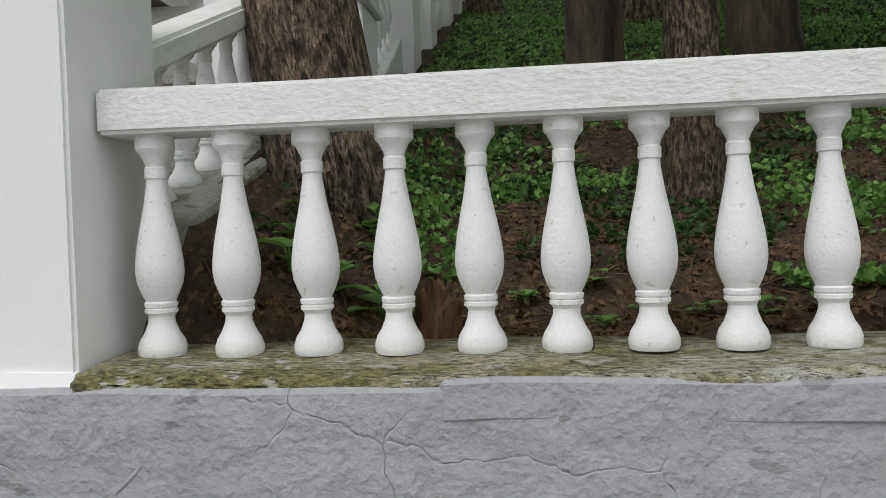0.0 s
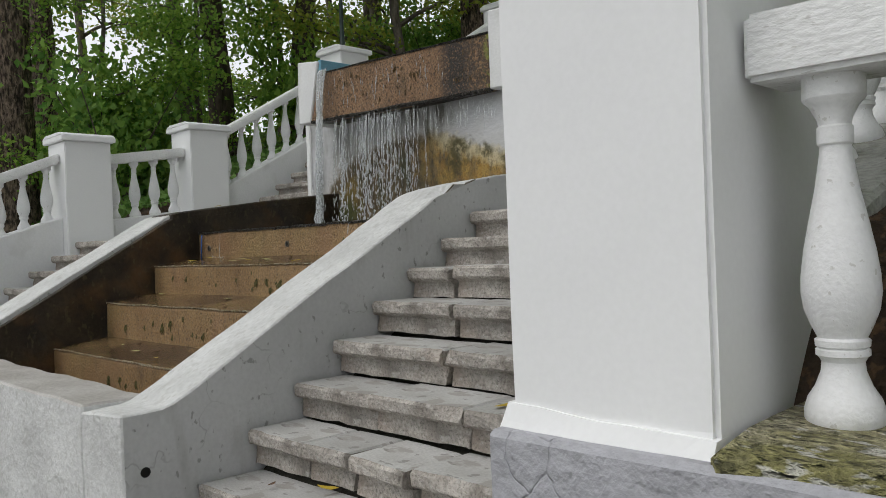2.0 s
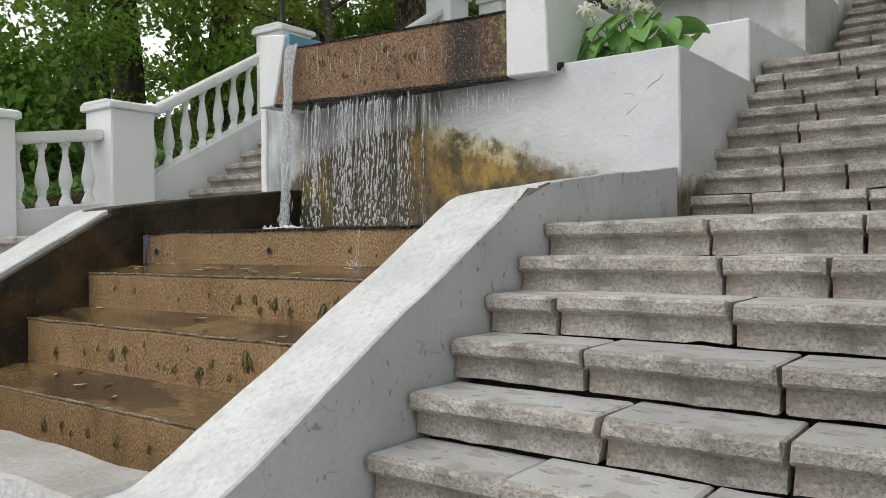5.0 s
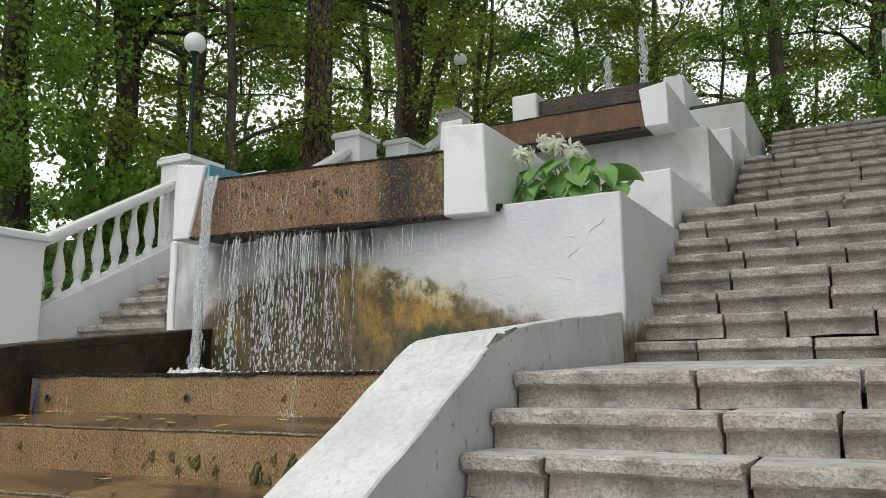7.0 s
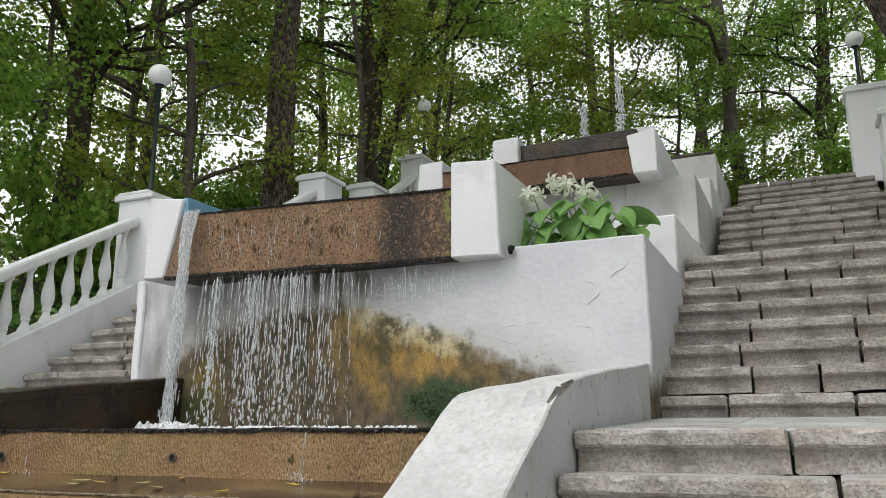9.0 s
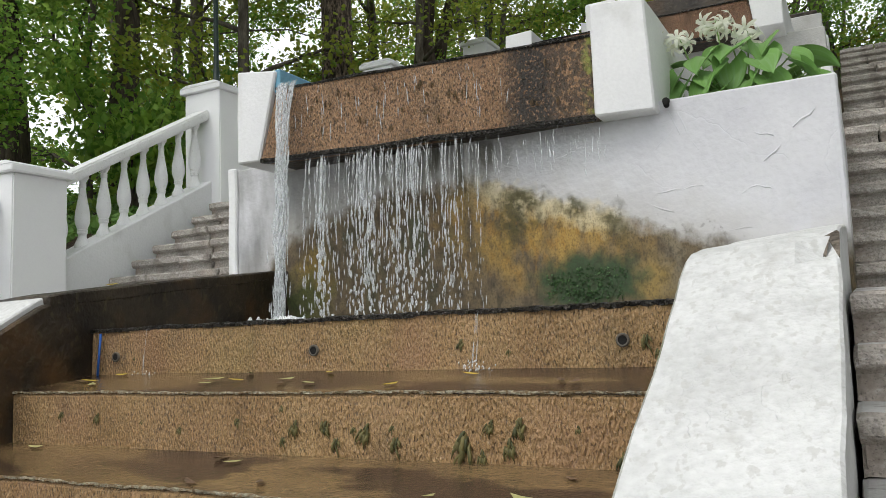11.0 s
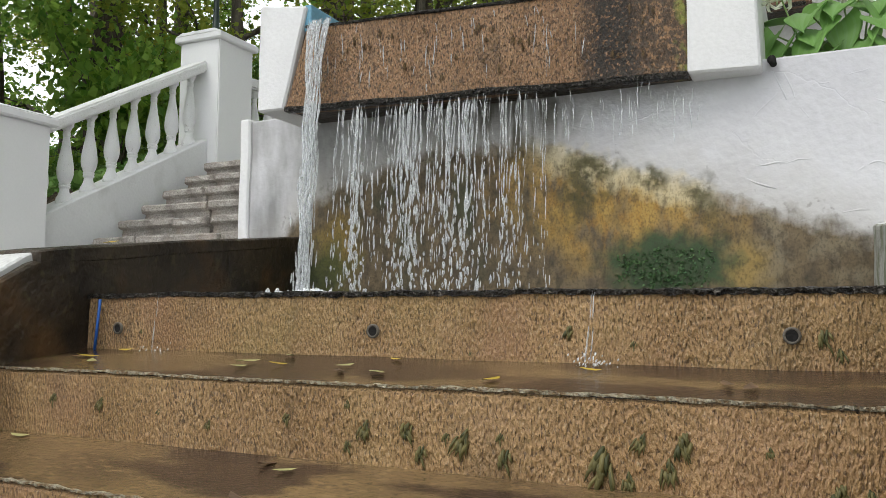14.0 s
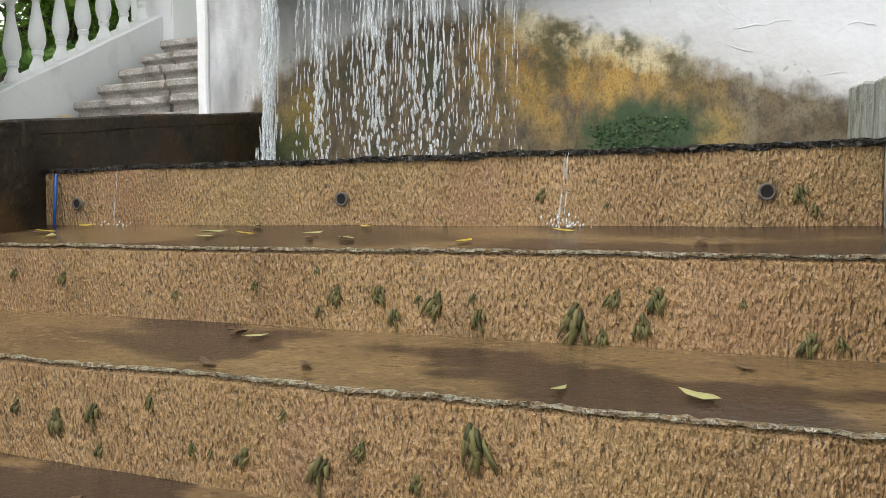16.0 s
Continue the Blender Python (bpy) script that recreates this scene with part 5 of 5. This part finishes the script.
def herb(seed):
    """A knee-high weed with compound leaves."""
    r = random.Random(seed)
    t = thing("weed", (0, 0, 0), "small green broad-leaved weed in soil", "plant", "weeds")
    for i in range(6):
        a, l = i * 1.05 + r.uniform(-0.3, 0.3), r.uniform(0.08, 0.18)
        h = r.uniform(0.06, 0.2)
        c, s = math.cos(a), math.sin(a)
        verts, faces = [], []
        for u in range(5):
            q = u / 4
            w = 0.05 * math.sin(math.pi * (0.15 + 0.85 * q)) * (1 + 0.25 * (u % 2)) + 0.003
            x, z = 0.02 + l * q, h * (0.6 + 0.6 * q - 0.5 * q * q)
            verts += [(c * x - s * w, s * x + c * w, z + 0.01), (c * x, s * x, z), (c * x + s * w, s * x - c * w, z + 0.01)]
        for u in range(4):
            for e in range(2):
                faces.append((u * 3 + e, u * 3 + e + 1, u * 3 + e + 4, u * 3 + e + 3))
        v2, f2 = tube([(0, 0, -0.03), (c * 0.01, s * 0.01, h * 0.4), tuple(verts[1])], [0.004, 0.003, 0.002], 4)
        base = len(verts)
        part_data("leaf", mesh_of("leaf", verts + [tuple(p) for p in v2], faces + [tuple(k + base for k in ff) for ff in f2], HERB, True), t)
    return t


weeds = [herb(41), herb(42), herb(43)]
rw = random.Random(8)
places = [(-0.98, 3.0), (-0.82, 3.05), (-0.62, 2.95), (-0.52, 3.1), (-0.1, 3.35), (-0.75, 3.5), (0.55, 3.05), (0.35, 2.98), (0.75, 3.0), (0.42, 3.9), (0.6, 4.1), (-0.9, 3.9), (-0.3, 4.2), (0.15, 3.7), (0.85, 3.6), (-0.45, 3.0), (1.0, 3.1), (-1.05, 3.3), (-1.1, 3.6), (0.2, 3.05)]
places += [(rw.uniform(-1.1, 2.2), rw.uniform(3.2, 5.5)) for _ in range(24)]
for i, (x, y) in enumerate(places):
    m = pose(x, y, terrain(x, y) - 0.01, 0, 0, rw.uniform(0, 360))
    if i < 3:
        weeds[i].matrix_basis = m
    else:
        copy_thing(weeds[i % 3], m).scale = (rw.uniform(0.5, 0.8),) * 3

rt2 = random.Random(77)
tv, tf = [], []
for _ in range(900):
    x, y = rt2.uniform(-1.15, 3.5), 2.75 + 4 * rt2.random() ** 1.8
    a, l = rt2.uniform(0, 3.14), rt2.uniform(0.05, 0.28)
    e = (x + math.cos(a) * l, y + math.sin(a) * l * 0.7)
    v, f = tube([(x, y, terrain(x, y) + 0.006), ((x + e[0]) / 2, (y + e[1]) / 2 + 0.01, terrain((x + e[0]) / 2, (y + e[1]) / 2) + 0.016), (e[0], e[1], terrain(*e) + 0.01)], [0.004, 0.0035, 0.002], 4)
    base = len(tv)
    tv += v
    tf += [tuple(q + base for q in k) for k in f]
tagged(new("twig_litter", mesh_of("twig_litter", tv, tf, CHIP)), "thin brown twigs scattered on soil", "twigs", kind="stuff")

stump = thing("tree_stump", (-0.42, 3.0, terrain(-0.42, 3.0) - 0.03), "rotten reddish-brown tree stump in soil", "stump")
bm = bmesh.new()
v, f = tube([(0, 0, 0), (0, 0, 0.09), (0.01, 0, 0.17), (0.015, 0, 0.20)], [0.10, 0.085, 0.08, 0.07], 14)
vs = [bm.verts.new(Vector(p) * (1 + 0.14 * math.sin(i * 5.1)) + Vector((0, 0, 0.03 * math.sin(i * 3.3)))) for i, p in enumerate(v)]
for q in f:
    bm.faces.new([vs[i] for i in q])
part("stump_body", bm, STUMPM, stump)


# ---- globe lamps on the piers ----
def lamp(x, y, z0, zg):
    t = thing("street_lamp", (x, y, z0), "white globe lamp on thin dark green post atop pier", "lamp", "globe lamps")
    h = zg - z0
    part_data("post", lathe_mesh("post", [(0.075, 0), (0.075, 0.03), (0.045, 0.05), (0.04, 0.3), (0.034, 0.32), (0.030, h - 0.2), (0.05, h - 0.18), (0.075, h - 0.15), (0.08, h - 0.13)], POLE, 12), t)
    R = 0.165
    part_data("globe", lathe_mesh("globe", [(max(0.01, R * math.sin(math.pi * i / 14)), h - R * math.cos(math.pi * i / 14)) for i in range(15)], globe_mat, 22), t, "white opal globe")
lamp(-11.42, 9.22, 4.91, 6.745)
lamp(-11.21, 17.5, 8.09, 9.42)
lamp(-1.95, 17.5, 8.09, 9.17)


# ---- hosta in the planter ----
def hosta_leaf(length, width, seed):
    """A heart-shaped leaf with pressed veins, its tip towards x."""
    r = random.Random(seed)
    verts, faces = [], []
    n, w = 11, 15
    for i in range(n):
        q = i / (n - 1)
        half = max(width * 0.5 * math.sin(math.pi * min(0.99, 0.10 + 0.90 * q) ** 0.62) ** 0.8, 0.002)
        for j in range(w):
            e = 2 * j / (w - 1) - 1
            vein = 0.009 * (1 if j % 2 else -1) * math.sin(math.pi * min(1, 0.1 + q)) * (0.4 + 0.6 * (1 - abs(e)))
            back = -0.34 * length * abs(e) ** 0.9 * (1 - q) ** 2.5
            cup = 0.16 * width * abs(e) ** 1.3 * (1 - 0.4 * q)
            wave = 0.010 * math.sin(5 * q + seed + 3 * e) * abs(e)
            verts.append((length * q + back, half * e, length * (0.16 * q - 0.38 * q * q) + cup + vein + wave))
    for i in range(n - 1):
        for j in range(w - 1):
            faces.append((i * w + j, (i + 1) * w + j, (i + 1) * w + j + 1, i * w + j + 1))
    me = mesh_of("leaf", verts, faces, HOSTA, True)
    me.materials.append(VEIN)
    for k, p in enumerate(me.polygons):
        p.material_index = 1 if (k % (w - 1)) in (2, 5, 8, 11) else 0
    return me


HX, HY, HZ = -4.79, 7.02, 3.0
hosta = thing("hosta", (HX, HY, HZ), "flowering hosta with large ribbed green leaves in planter", "plant")
leaves = [hosta_leaf(0.22, 0.25, 1), hosta_leaf(0.25, 0.26, 2), hosta_leaf(0.19, 0.21, 3), hosta_leaf(0.22, 0.22, 4)]
rh = random.Random(8)
tiers = [(0.20, -0.22, 6, 0.40, 58), (0.31, -0.15, 5, 0.38, 50), (0.42, -0.05, 5, 0.36, 42), (0.46, 0.08, 4, 0.32, 10), (0.34, 0.2, 4, 0.34, 20), (0.18, -0.06, 5, 0.34, 55)]
for k, (z0, y0, count, half, dip) in enumerate(tiers):
    for i in range(count):
        u = (2 * i / (count - 1) - 1) + rh.uniform(-0.16, 0.16)
        x, y, z = half * u - 0.03, y0 + rh.uniform(-0.05, 0.05), z0 + rh.uniform(-0.05, 0.05) - 0.07 * u * u
        head = 265 + 70 * u + rh.uniform(-30, 30) + (180 if k == 4 else 0)
        ob = part_data("leaf", leaves[(i * 3 + k) % 4], hosta)
        ob.matrix_basis = Matrix.Translation((x, y, z)) @ pose(0, 0, 0, 0, 0, head) @ pose(0, 0, 0, 0, dip + rh.uniform(-20, 20), 0) @ pose(0, 0, 0, rh.uniform(-25, 25), 0, 0)
        v, f = tube([(x * 0.15, y * 0.15, -0.02), (x * 0.6, y * 0.5 + 0.03, z * 0.75), (x, y, z)], [0.008, 0.006, 0.005], 5)
        part_data("leaf_stalk", mesh_of("leaf_stalk", v, f, STALK, True), hosta)


def blossom():
    verts, faces = [], []
    for i in range(6):
        a = i * math.pi / 3
        c, s = math.cos(a), math.sin(a)
        base = len(verts)
        for x, z, w in ((0.004, 0, 0.004), (0.03, 0.02, 0.012), (0.06, 0.015, 0.010), (0.075, -0.01, 0.002)):
            verts += [(c * x - s * w, s * x + c * w, z), (c * x + s * w, s * x - c * w, z)]
        for k in range(3):
            b0 = base + 2 * k
            faces.append((b0, b0 + 1, b0 + 3, b0 + 2))
    v, f = tube([(0, 0, -0.09), (0, 0, -0.03), (0, 0, 0.004)], [0.003, 0.008, 0.012], 6)
    base = len(verts)
    return mesh_of("blossom", verts + [tuple(p) for p in v], faces + [tuple(k + base for k in q) for q in f], PETAL, True)


BLOSSOM = blossom()
for k, (x, y, h) in enumerate(((-0.40, -0.05, 0.62), (-0.16, -0.02, 0.68), (0.03, 0.03, 0.60))):
    v, f = tube([(x * 0.4, y * 0.4, 0), (x * 0.8, y * 0.8, h * 0.6), (x, y, h)], [0.007, 0.006, 0.004], 6)
    st = part_data("flower_stalk", mesh_of("flower_stalk", v, f, STALK, True), hosta)
    for i in range(7 if k == 1 else 5):
        a = i * 137.0 + 40 * k
        ob = part_data("blossom", BLOSSOM, st)
        c, s = math.cos(radians(a)), math.sin(radians(a))
        d = 0.05 + 0.008 * i
        ob.matrix_basis = pose(x + c * d, y + s * d, h - 0.01 * (10 - i) + 0.03, 0, 80 + 25 * math.sin(i * 2.0), a) @ Matrix.Scale(1.15, 4)


# ---- running water ----
def trough_y(x):
    return 6.08 + 0.33 * (x + 8.27) / 3.02


rs = random.Random(17)
wv, wf = [], []
def strand(points, radii, sides=5):
    v, f = tube(points, radii, sides)
    base = len(wv)
    wv.extend(v)
    wf.extend([tuple(q + base for q in t) for t in f])


def fall(x, y, z0, z1, thick, broken, push=0.0, draw=0.0):
    """One falling stream, solid above and breaking into drops below; draw pulls it sideways on the way."""
    z, sway = z0, rs.uniform(-0.02, 0.02) + draw
    while z > z1:
        q = (z0 - z) / (z0 - z1)
        ln = rs.uniform(0.05, 0.22) * (1.25 - broken * min(1, 1.25 * q))
        zb = max(z1, z - ln)
        k, pts, rad = 5, [], []
        g = thick * rs.uniform(0.6, 1.3) * (1 + 0.5 * broken * q)
        dx = rs.gauss(0, 0.028) * q
        for i in range(k):
            u = i / (k - 1)
            zz = z + (zb - z) * u
            qq = max(0, (z0 - zz) / (z0 - z1))
            pts.append((x + sway * math.sqrt(qq) + dx + 0.005 * math.sin(zz * 14 + x * 50), y - push * math.sqrt(qq) + 0.002 * math.sin(zz * 11 + x * 71), zz))
            rad.append(g * (0.25 + math.sin(math.pi * (0.15 + 0.7 * u))) * (1.0 if i not in (0, k - 1) else 0.3))
        strand(pts, rad)
        z = zb - rs.uniform(0.0, 0.11) * broken * (0.25 + q)


for i in range(44):   # the main spout, a sheet that draws together as it falls
    off = rs.uniform(-0.10, 0.10)
    fall(-7.79 + off, 6.085, 3.535, 1.77, 0.0040, 0.30, 0.10 + rs.uniform(-0.03, 0.04), -0.03 - off * 0.72)
for cx, weight, wide in ((-7.66, 0.35, 0.05), (-7.53, 1.0, 0.035), (-7.42, 0.4, 0.04), (-7.26, 0.8, 0.03), (-7.16, 1.0, 0.03), (-7.05, 0.6, 0.03), (-6.94, 0.9, 0.03), (-6.83, 1.0, 0.035), (-6.72, 0.5, 0.04), (-6.62, 0.55, 0.03), (-6.50, 0.35, 0.04), (-6.40, 0.2, 0.03)):
    for i in range(3 + int(9 * weight)):   # streams along the trough's foot
        x = cx + rs.gauss(0, wide)
        fall(x, trough_y(x) - 0.005 + rs.gauss(0, 0.014), rs.uniform(2.93, 2.985), 1.77, (0.0016 + 0.0026 * weight) * rs.uniform(0.5, 1.35), 0.95, 0.05)
for i in range(80):   # loose drops in the curtain
    x = rs.uniform(-7.65, -6.45)
    z = rs.uniform(1.85, 2.7)
    fall(x, trough_y(x) - 0.03 + rs.gauss(0, 0.03), z, z - rs.uniform(0.03, 0.12), rs.uniform(0.002, 0.0055), 1.0, 0.0)
for i in range(120):   # short drips under the edge
    x = -7.7 + 2.15 * rs.random() ** 0.9
    z = rs.uniform(2.80, 2.98)
    fall(x, trough_y(x), z, z - rs.uniform(0.04, 0.22), rs.uniform(0.001, 0.0024), 1.0, 0.0)
for i in range(40):   # water running down the pebbled front
    x = rs.uniform(-7.78, -6.1)
    z = rs.uniform(3.15, 3.5)
    fall(x, trough_y(x) + 0.004, z, z - rs.uniform(0.04, 0.2), 0.003, 0.9, 0.0)
for x in (-5.71, -5.72, -7.72):   # threads over the black rim
    fall(x, 4.735, 1.77, 1.50, 0.0022, 0.5, 0.02)
tagged(new("waterfall", mesh_of("waterfall", wv, wf, FALL, True)), "streams and drips of clear water falling from trough", "waterfall", kind="stuff")

wv, wf = [], []
for i in range(420):
    x = -7.95 + 2.1 * rs.random() ** 1.4
    y = trough_y(x) - 0.10 + rs.gauss(0, 0.06)
    g = rs.uniform(0.008, 0.030) * (1.8 if x < -7.6 else 1.2)
    strand([(x, y, 1.752), (x, y, 1.762 + g * 0.5), (x + 0.004, y, 1.77 + g)], [g, g * 0.9, g * 0.25], 6)
for i in range(90):
    a, d, g = rs.uniform(0, 6.28), abs(rs.gauss(0, 0.09)), rs.uniform(0.012, 0.04)
    x, y = -7.82 + d * math.cos(a) * 1.4, 5.98 + d * math.sin(a) * 0.6
    strand([(x, y, 1.752), (x, y, 1.765 + g * 0.8), (x + rs.gauss(0, 0.02), y, 1.775 + g * 1.7)], [g, g * 0.8, g * 0.15], 6)
for sx, sz, count in ((-5.72, 1.512, 46), (-7.72, 1.512, 14)):
    for i in range(count):   # small splashes on the tread under the rim
        x, y, g = sx + rs.gauss(0, 0.045), 4.68 + rs.gauss(0, 0.03), rs.uniform(0.002, 0.006)
        h = abs(rs.gauss(0, 0.022))
        strand([(x, y, sz + h), (x + g * 0.3, y, sz + h + g * 0.9), (x + g * 0.8, y, sz + h + g * 1.8)], [g * 0.35, g * 0.6, g * 0.15], 5)
tagged(new("foam", mesh_of("foam", wv, wf, FOAM, True)), "white foam where water hits pool", "foam", kind="stuff")

wv, wf = [], []
for cx, cy, z0, h in ((-6.22, 13.0, 5.40, 1.40), (-5.66, 13.05, 5.40, 1.80)):
    for i in range(420):
        q = rs.random() ** 0.7
        d, a = 0.015 + 0.085 * rs.random() ** 1.5 * (1.0 - 0.35 * q), rs.uniform(0, 6.28)
        z, g = z0 + h * q, rs.uniform(0.005, 0.014)
        strand([(cx + d * math.cos(a), cy + d * math.sin(a), z), (cx + d * math.cos(a), cy + d * math.sin(a), z + rs.uniform(0.02, 0.07))], [g, g * 0.4], 5)
tagged(new("fountain_jets", mesh_of("fountain_jets", wv, wf, FOAM, True)), "two white fountain jets above upper basin", "fountain", kind="stuff")


# ---- moss tufts, outlets and fallen leaves on the cascade ----
def tuft(seed, mat=TUFT):
    """A wet clump of hanging moss fingers."""
    r = random.Random(seed)
    verts, faces = [], []
    for i in range(13):
        a, l, g = r.uniform(-0.6, 0.75), r.uniform(0.025, 0.075), r.uniform(0.004, 0.0085)
        x, z = r.gauss(0.004, 0.011), r.uniform(-0.035, 0.02)
        pts = [(x, 0.006, z + 0.008), (x + 0.10 * l * math.sin(a), -0.012, z - 0.12 * l), (x + 0.5 * l * math.sin(a), -0.016, z - 0.55 * l), (x + 0.7 * l * math.sin(a), -0.008, z - l)]
        v, f = tube(pts, [g * 0.5, g, g * 0.85, g * 0.15], 5)
        base = len(verts)
        verts += v
        faces += [tuple(q + base for q in t) for t in f]
    return mesh_of("moss_tuft", verts, faces, mat, True)


DRIPS = [tuft(66, DRIP), tuft(67, DRIP), tuft(68, DRIP)]
TUFTS = [tuft(61), tuft(62), tuft(63), tuft(64), tuft(65)]
rt = random.Random(9)
spots = [(1, -6.35, 1.33, 1.0), (1, -6.20, 1.33, 0.9), (1, -6.15, 1.27, 1.0), (1, -6.0, 1.32, 1.3), (1, -5.87, 1.28, 1.1), (1, -5.57, 1.29, 1.8), (1, -5.50, 1.24, 0.9), (1, -5.46, 1.35, 0.9), (1, -5.39, 1.28, 1.1), (1, -5.35, 1.35, 1.2),
         (1, -4.97, 1.25, 1.1), (1, -4.90, 1.25, 0.7), (1, -7.54, 1.35, 0.8), (1, -7.80, 1.36, 0.8), (1, -7.24, 1.33, 0.5), (1, -7.0, 1.30, 0.6), (1, -6.66, 1.34, 0.6), (1, -6.42, 1.40, 0.5), (1, -6.42, 1.27, 0.7), (1, -6.06, 1.32, 0.6), (1, -5.88, 1.33, 0.6), (1, -5.13, 1.34, 0.5),
         (0, -5.81, 1.64, 0.8), (0, -5.58, 1.60, 0.6), (0, -5.0, 1.64, 1.1), (0, -4.95, 1.58, 0.7), (0, -7.84, 1.61, 0.4), (0, -6.19, 1.55, 0.4),
         (2, -7.77, 0.95, 1.2), (2, -7.39, 0.96, 0.7), (2, -7.22, 1.0, 0.8), (2, -7.05, 0.98, 1.2), (2, -6.90, 1.02, 1.2), (2, -6.88, 0.90, 0.8), (2, -6.68, 1.06, 0.7), (2, -6.54, 0.94, 0.7), (2, -6.47, 0.93, 0.5), (2, -6.36, 0.94, 1.0), (2, -6.23, 1.06, 0.5), (2, -6.12, 0.95, 1.5), (2, -6.0, 1.0, 0.8), (2, -5.85, 0.93, 0.8), (2, -5.70, 1.06, 1.7), (2, -5.53, 1.0, 0.5),
         (3, -6.99, 0.62, 1.2), (3, -6.78, 0.64, 1.0), (3, -6.68, 0.60, 0.8), (3, -6.5, 0.63, 0.9), (3, -6.21, 0.61, 0.9), (3, -5.9, 0.62, 0.8)]
for k, x, z, s in spots:
    ob = part_data("moss_tuft", TUFTS[rt.randrange(5)], casc, "dark green hanging moss tuft")
    ob.matrix_basis = pose(x, LIPS[k][0] + 0.004, z, 0, rt.uniform(-8, 22), 0) @ Matrix.Scale(0.72 * s, 4)
for i in range(34):
    x = rt.uniform(-7.65, -5.75)
    ob = part_data("moss_tuft", DRIPS[rt.randrange(3)], bwall, "small dark drip tuft")
    ob.matrix_basis = pose(x, trough_y(x) + 0.012, rt.uniform(3.12, 3.44), 0, 0, 0) @ Matrix.Diagonal((0.22 + 0.1 * rt.random(), 0.4, rt.uniform(0.3, 0.75), 1))
rm = np.random.default_rng(88)
sites = []
while len(sites) < 620:   # moss cushion at the foot of the stained wall
    x, z = rm.uniform(-6.15, -5.40), rm.uniform(1.75, 2.2)
    if ((x + 5.78) / 0.34) ** 2 + ((z - 1.97) / 0.17) ** 2 + 1.3 * noise.noise(Vector((x * 6, 3, z * 6))) + 0.4 * rm.random() < 0.85:
        sites.append((x, 6.541, z))
v, f = leaf_cloud(sites, 3, 0.006, 0.016, rm, 1.0, 0.8)
tagged(new("moss_cushion", quick_mesh("moss_cushion", v, f, CUSHION)), "dense green moss growing on wet plaster wall", "moss", kind="stuff")
for i, x in enumerate((-7.98, -6.604, -5.085)):
    ring = lathe_mesh("outlet_pipe", [(0.019, 0), (0.028, 0), (0.028, 0.045), (0.019, 0.045), (0.018, 0.005)], PIPE, 16)
    ob = part_data("outlet_pipe", ring, casc, "old round outlet pipe end")
    ob.matrix_basis = pose(x, 4.785, 1.615 + 0.005 * i, 90, 0, 0)
    disc = lathe_mesh("outlet_dark", [(0.0195, 0), (0.0195, 0.008)], HOLE, 14)
    ob = part_data("outlet_dark", disc, casc, "black pipe mouth")
    ob.matrix_basis = pose(x, 4.785 - 0.036, 1.615 + 0.005 * i, 90, 0, 0)
stick = thing("blue_tube", (-8.10, 4.72, 1.50), "short thin blue plastic tube against wall", "tube")
v, f = tube([(0, 0, 0.0), (0.012, 0.0, 0.12), (0.02, 0.005, 0.25)], [0.007, 0.007, 0.007], 8)
part_data("tube_body", mesh_of("tube_body", v, f, TUBEBLUE, True), stick)


def flat_leaf(mat):
    verts = [(-0.05, 0, 0.004), (-0.02, 0.02, 0.0), (0.02, 0.017, 0.002), (0.05, 0, 0.008), (0.02, -0.017, 0.0), (-0.02, -0.02, 0.002), (0, 0, 0.006)]
    return mesh_of("fallen_leaf", verts, [(6, 0, 5), (6, 5, 4), (6, 4, 3), (6, 3, 2), (6, 2, 1), (6, 1, 0)], mat)


FL = [flat_leaf(PLEAF), flat_leaf(YLEAF), flat_leaf(CHIP)]
drops = []
for i in range(30):
    k = rt.choice((1, 1, 2, 3))
    y0, y1 = LIPS[k][0] + 0.05, LIPS[k - 1][0] - 0.05
    y = rt.uniform(y0, y1)
    z = LIPS[k][1] + (LIPS[k - 1][2] - LIPS[k][1]) * (y - LIPS[k][0]) / (LIPS[k - 1][0] - LIPS[k][0])
    drops.append((rt.choice((0, 0, 1, 2)), rt.uniform(-8.0, -4.9), y, z + 0.006))
drops += [(1, -8.5, 5.15, 2.07), (2, -3.9, 2.80, 0.475), (1, -3.6, 2.9, 0.49), (1, -2.9, 3.3, 0.87)]
for k, x, y, z in drops:
    ob = new("fallen_leaf", FL[k])
    ob.matrix_basis = pose(x, y, z, rt.uniform(-6, 6), rt.uniform(-6, 6), rt.uniform(0, 360)) @ Matrix.Scale(rt.uniform(0.6, 1.1), 4)
    tagged(ob, ("pale fallen leaf on wet tread", "yellow fallen leaf on wet stone", "dry brown fallen leaf on stone")[k], "leaf", "fallen leaves")

drain = thing("drain_stub", (-5.21, 6.50, 3.03), "small dark metal drain stub under trough corner", "pipe")
v, f = tube([(0, 0.06, 0.03), (0.005, 0.0, 0.02), (0.015, -0.03, -0.02)], [0.022, 0.022, 0.017], 10)
part_data("stub", mesh_of("stub", v, f, HOLE, True), drain)
vent = thing("wall_hole", (-4.283, 2.37, 0.56), "dark round hole in cheek wall", "hole")
part_data("hole_mouth", lathe_mesh("hole_mouth", [(0.024, 0), (0.024, 0.010), (0.012, 0.012)], HOLE, 14), vent)
vent.matrix_basis = pose(-4.285, 2.37, 0.56, 0, 90, 0)
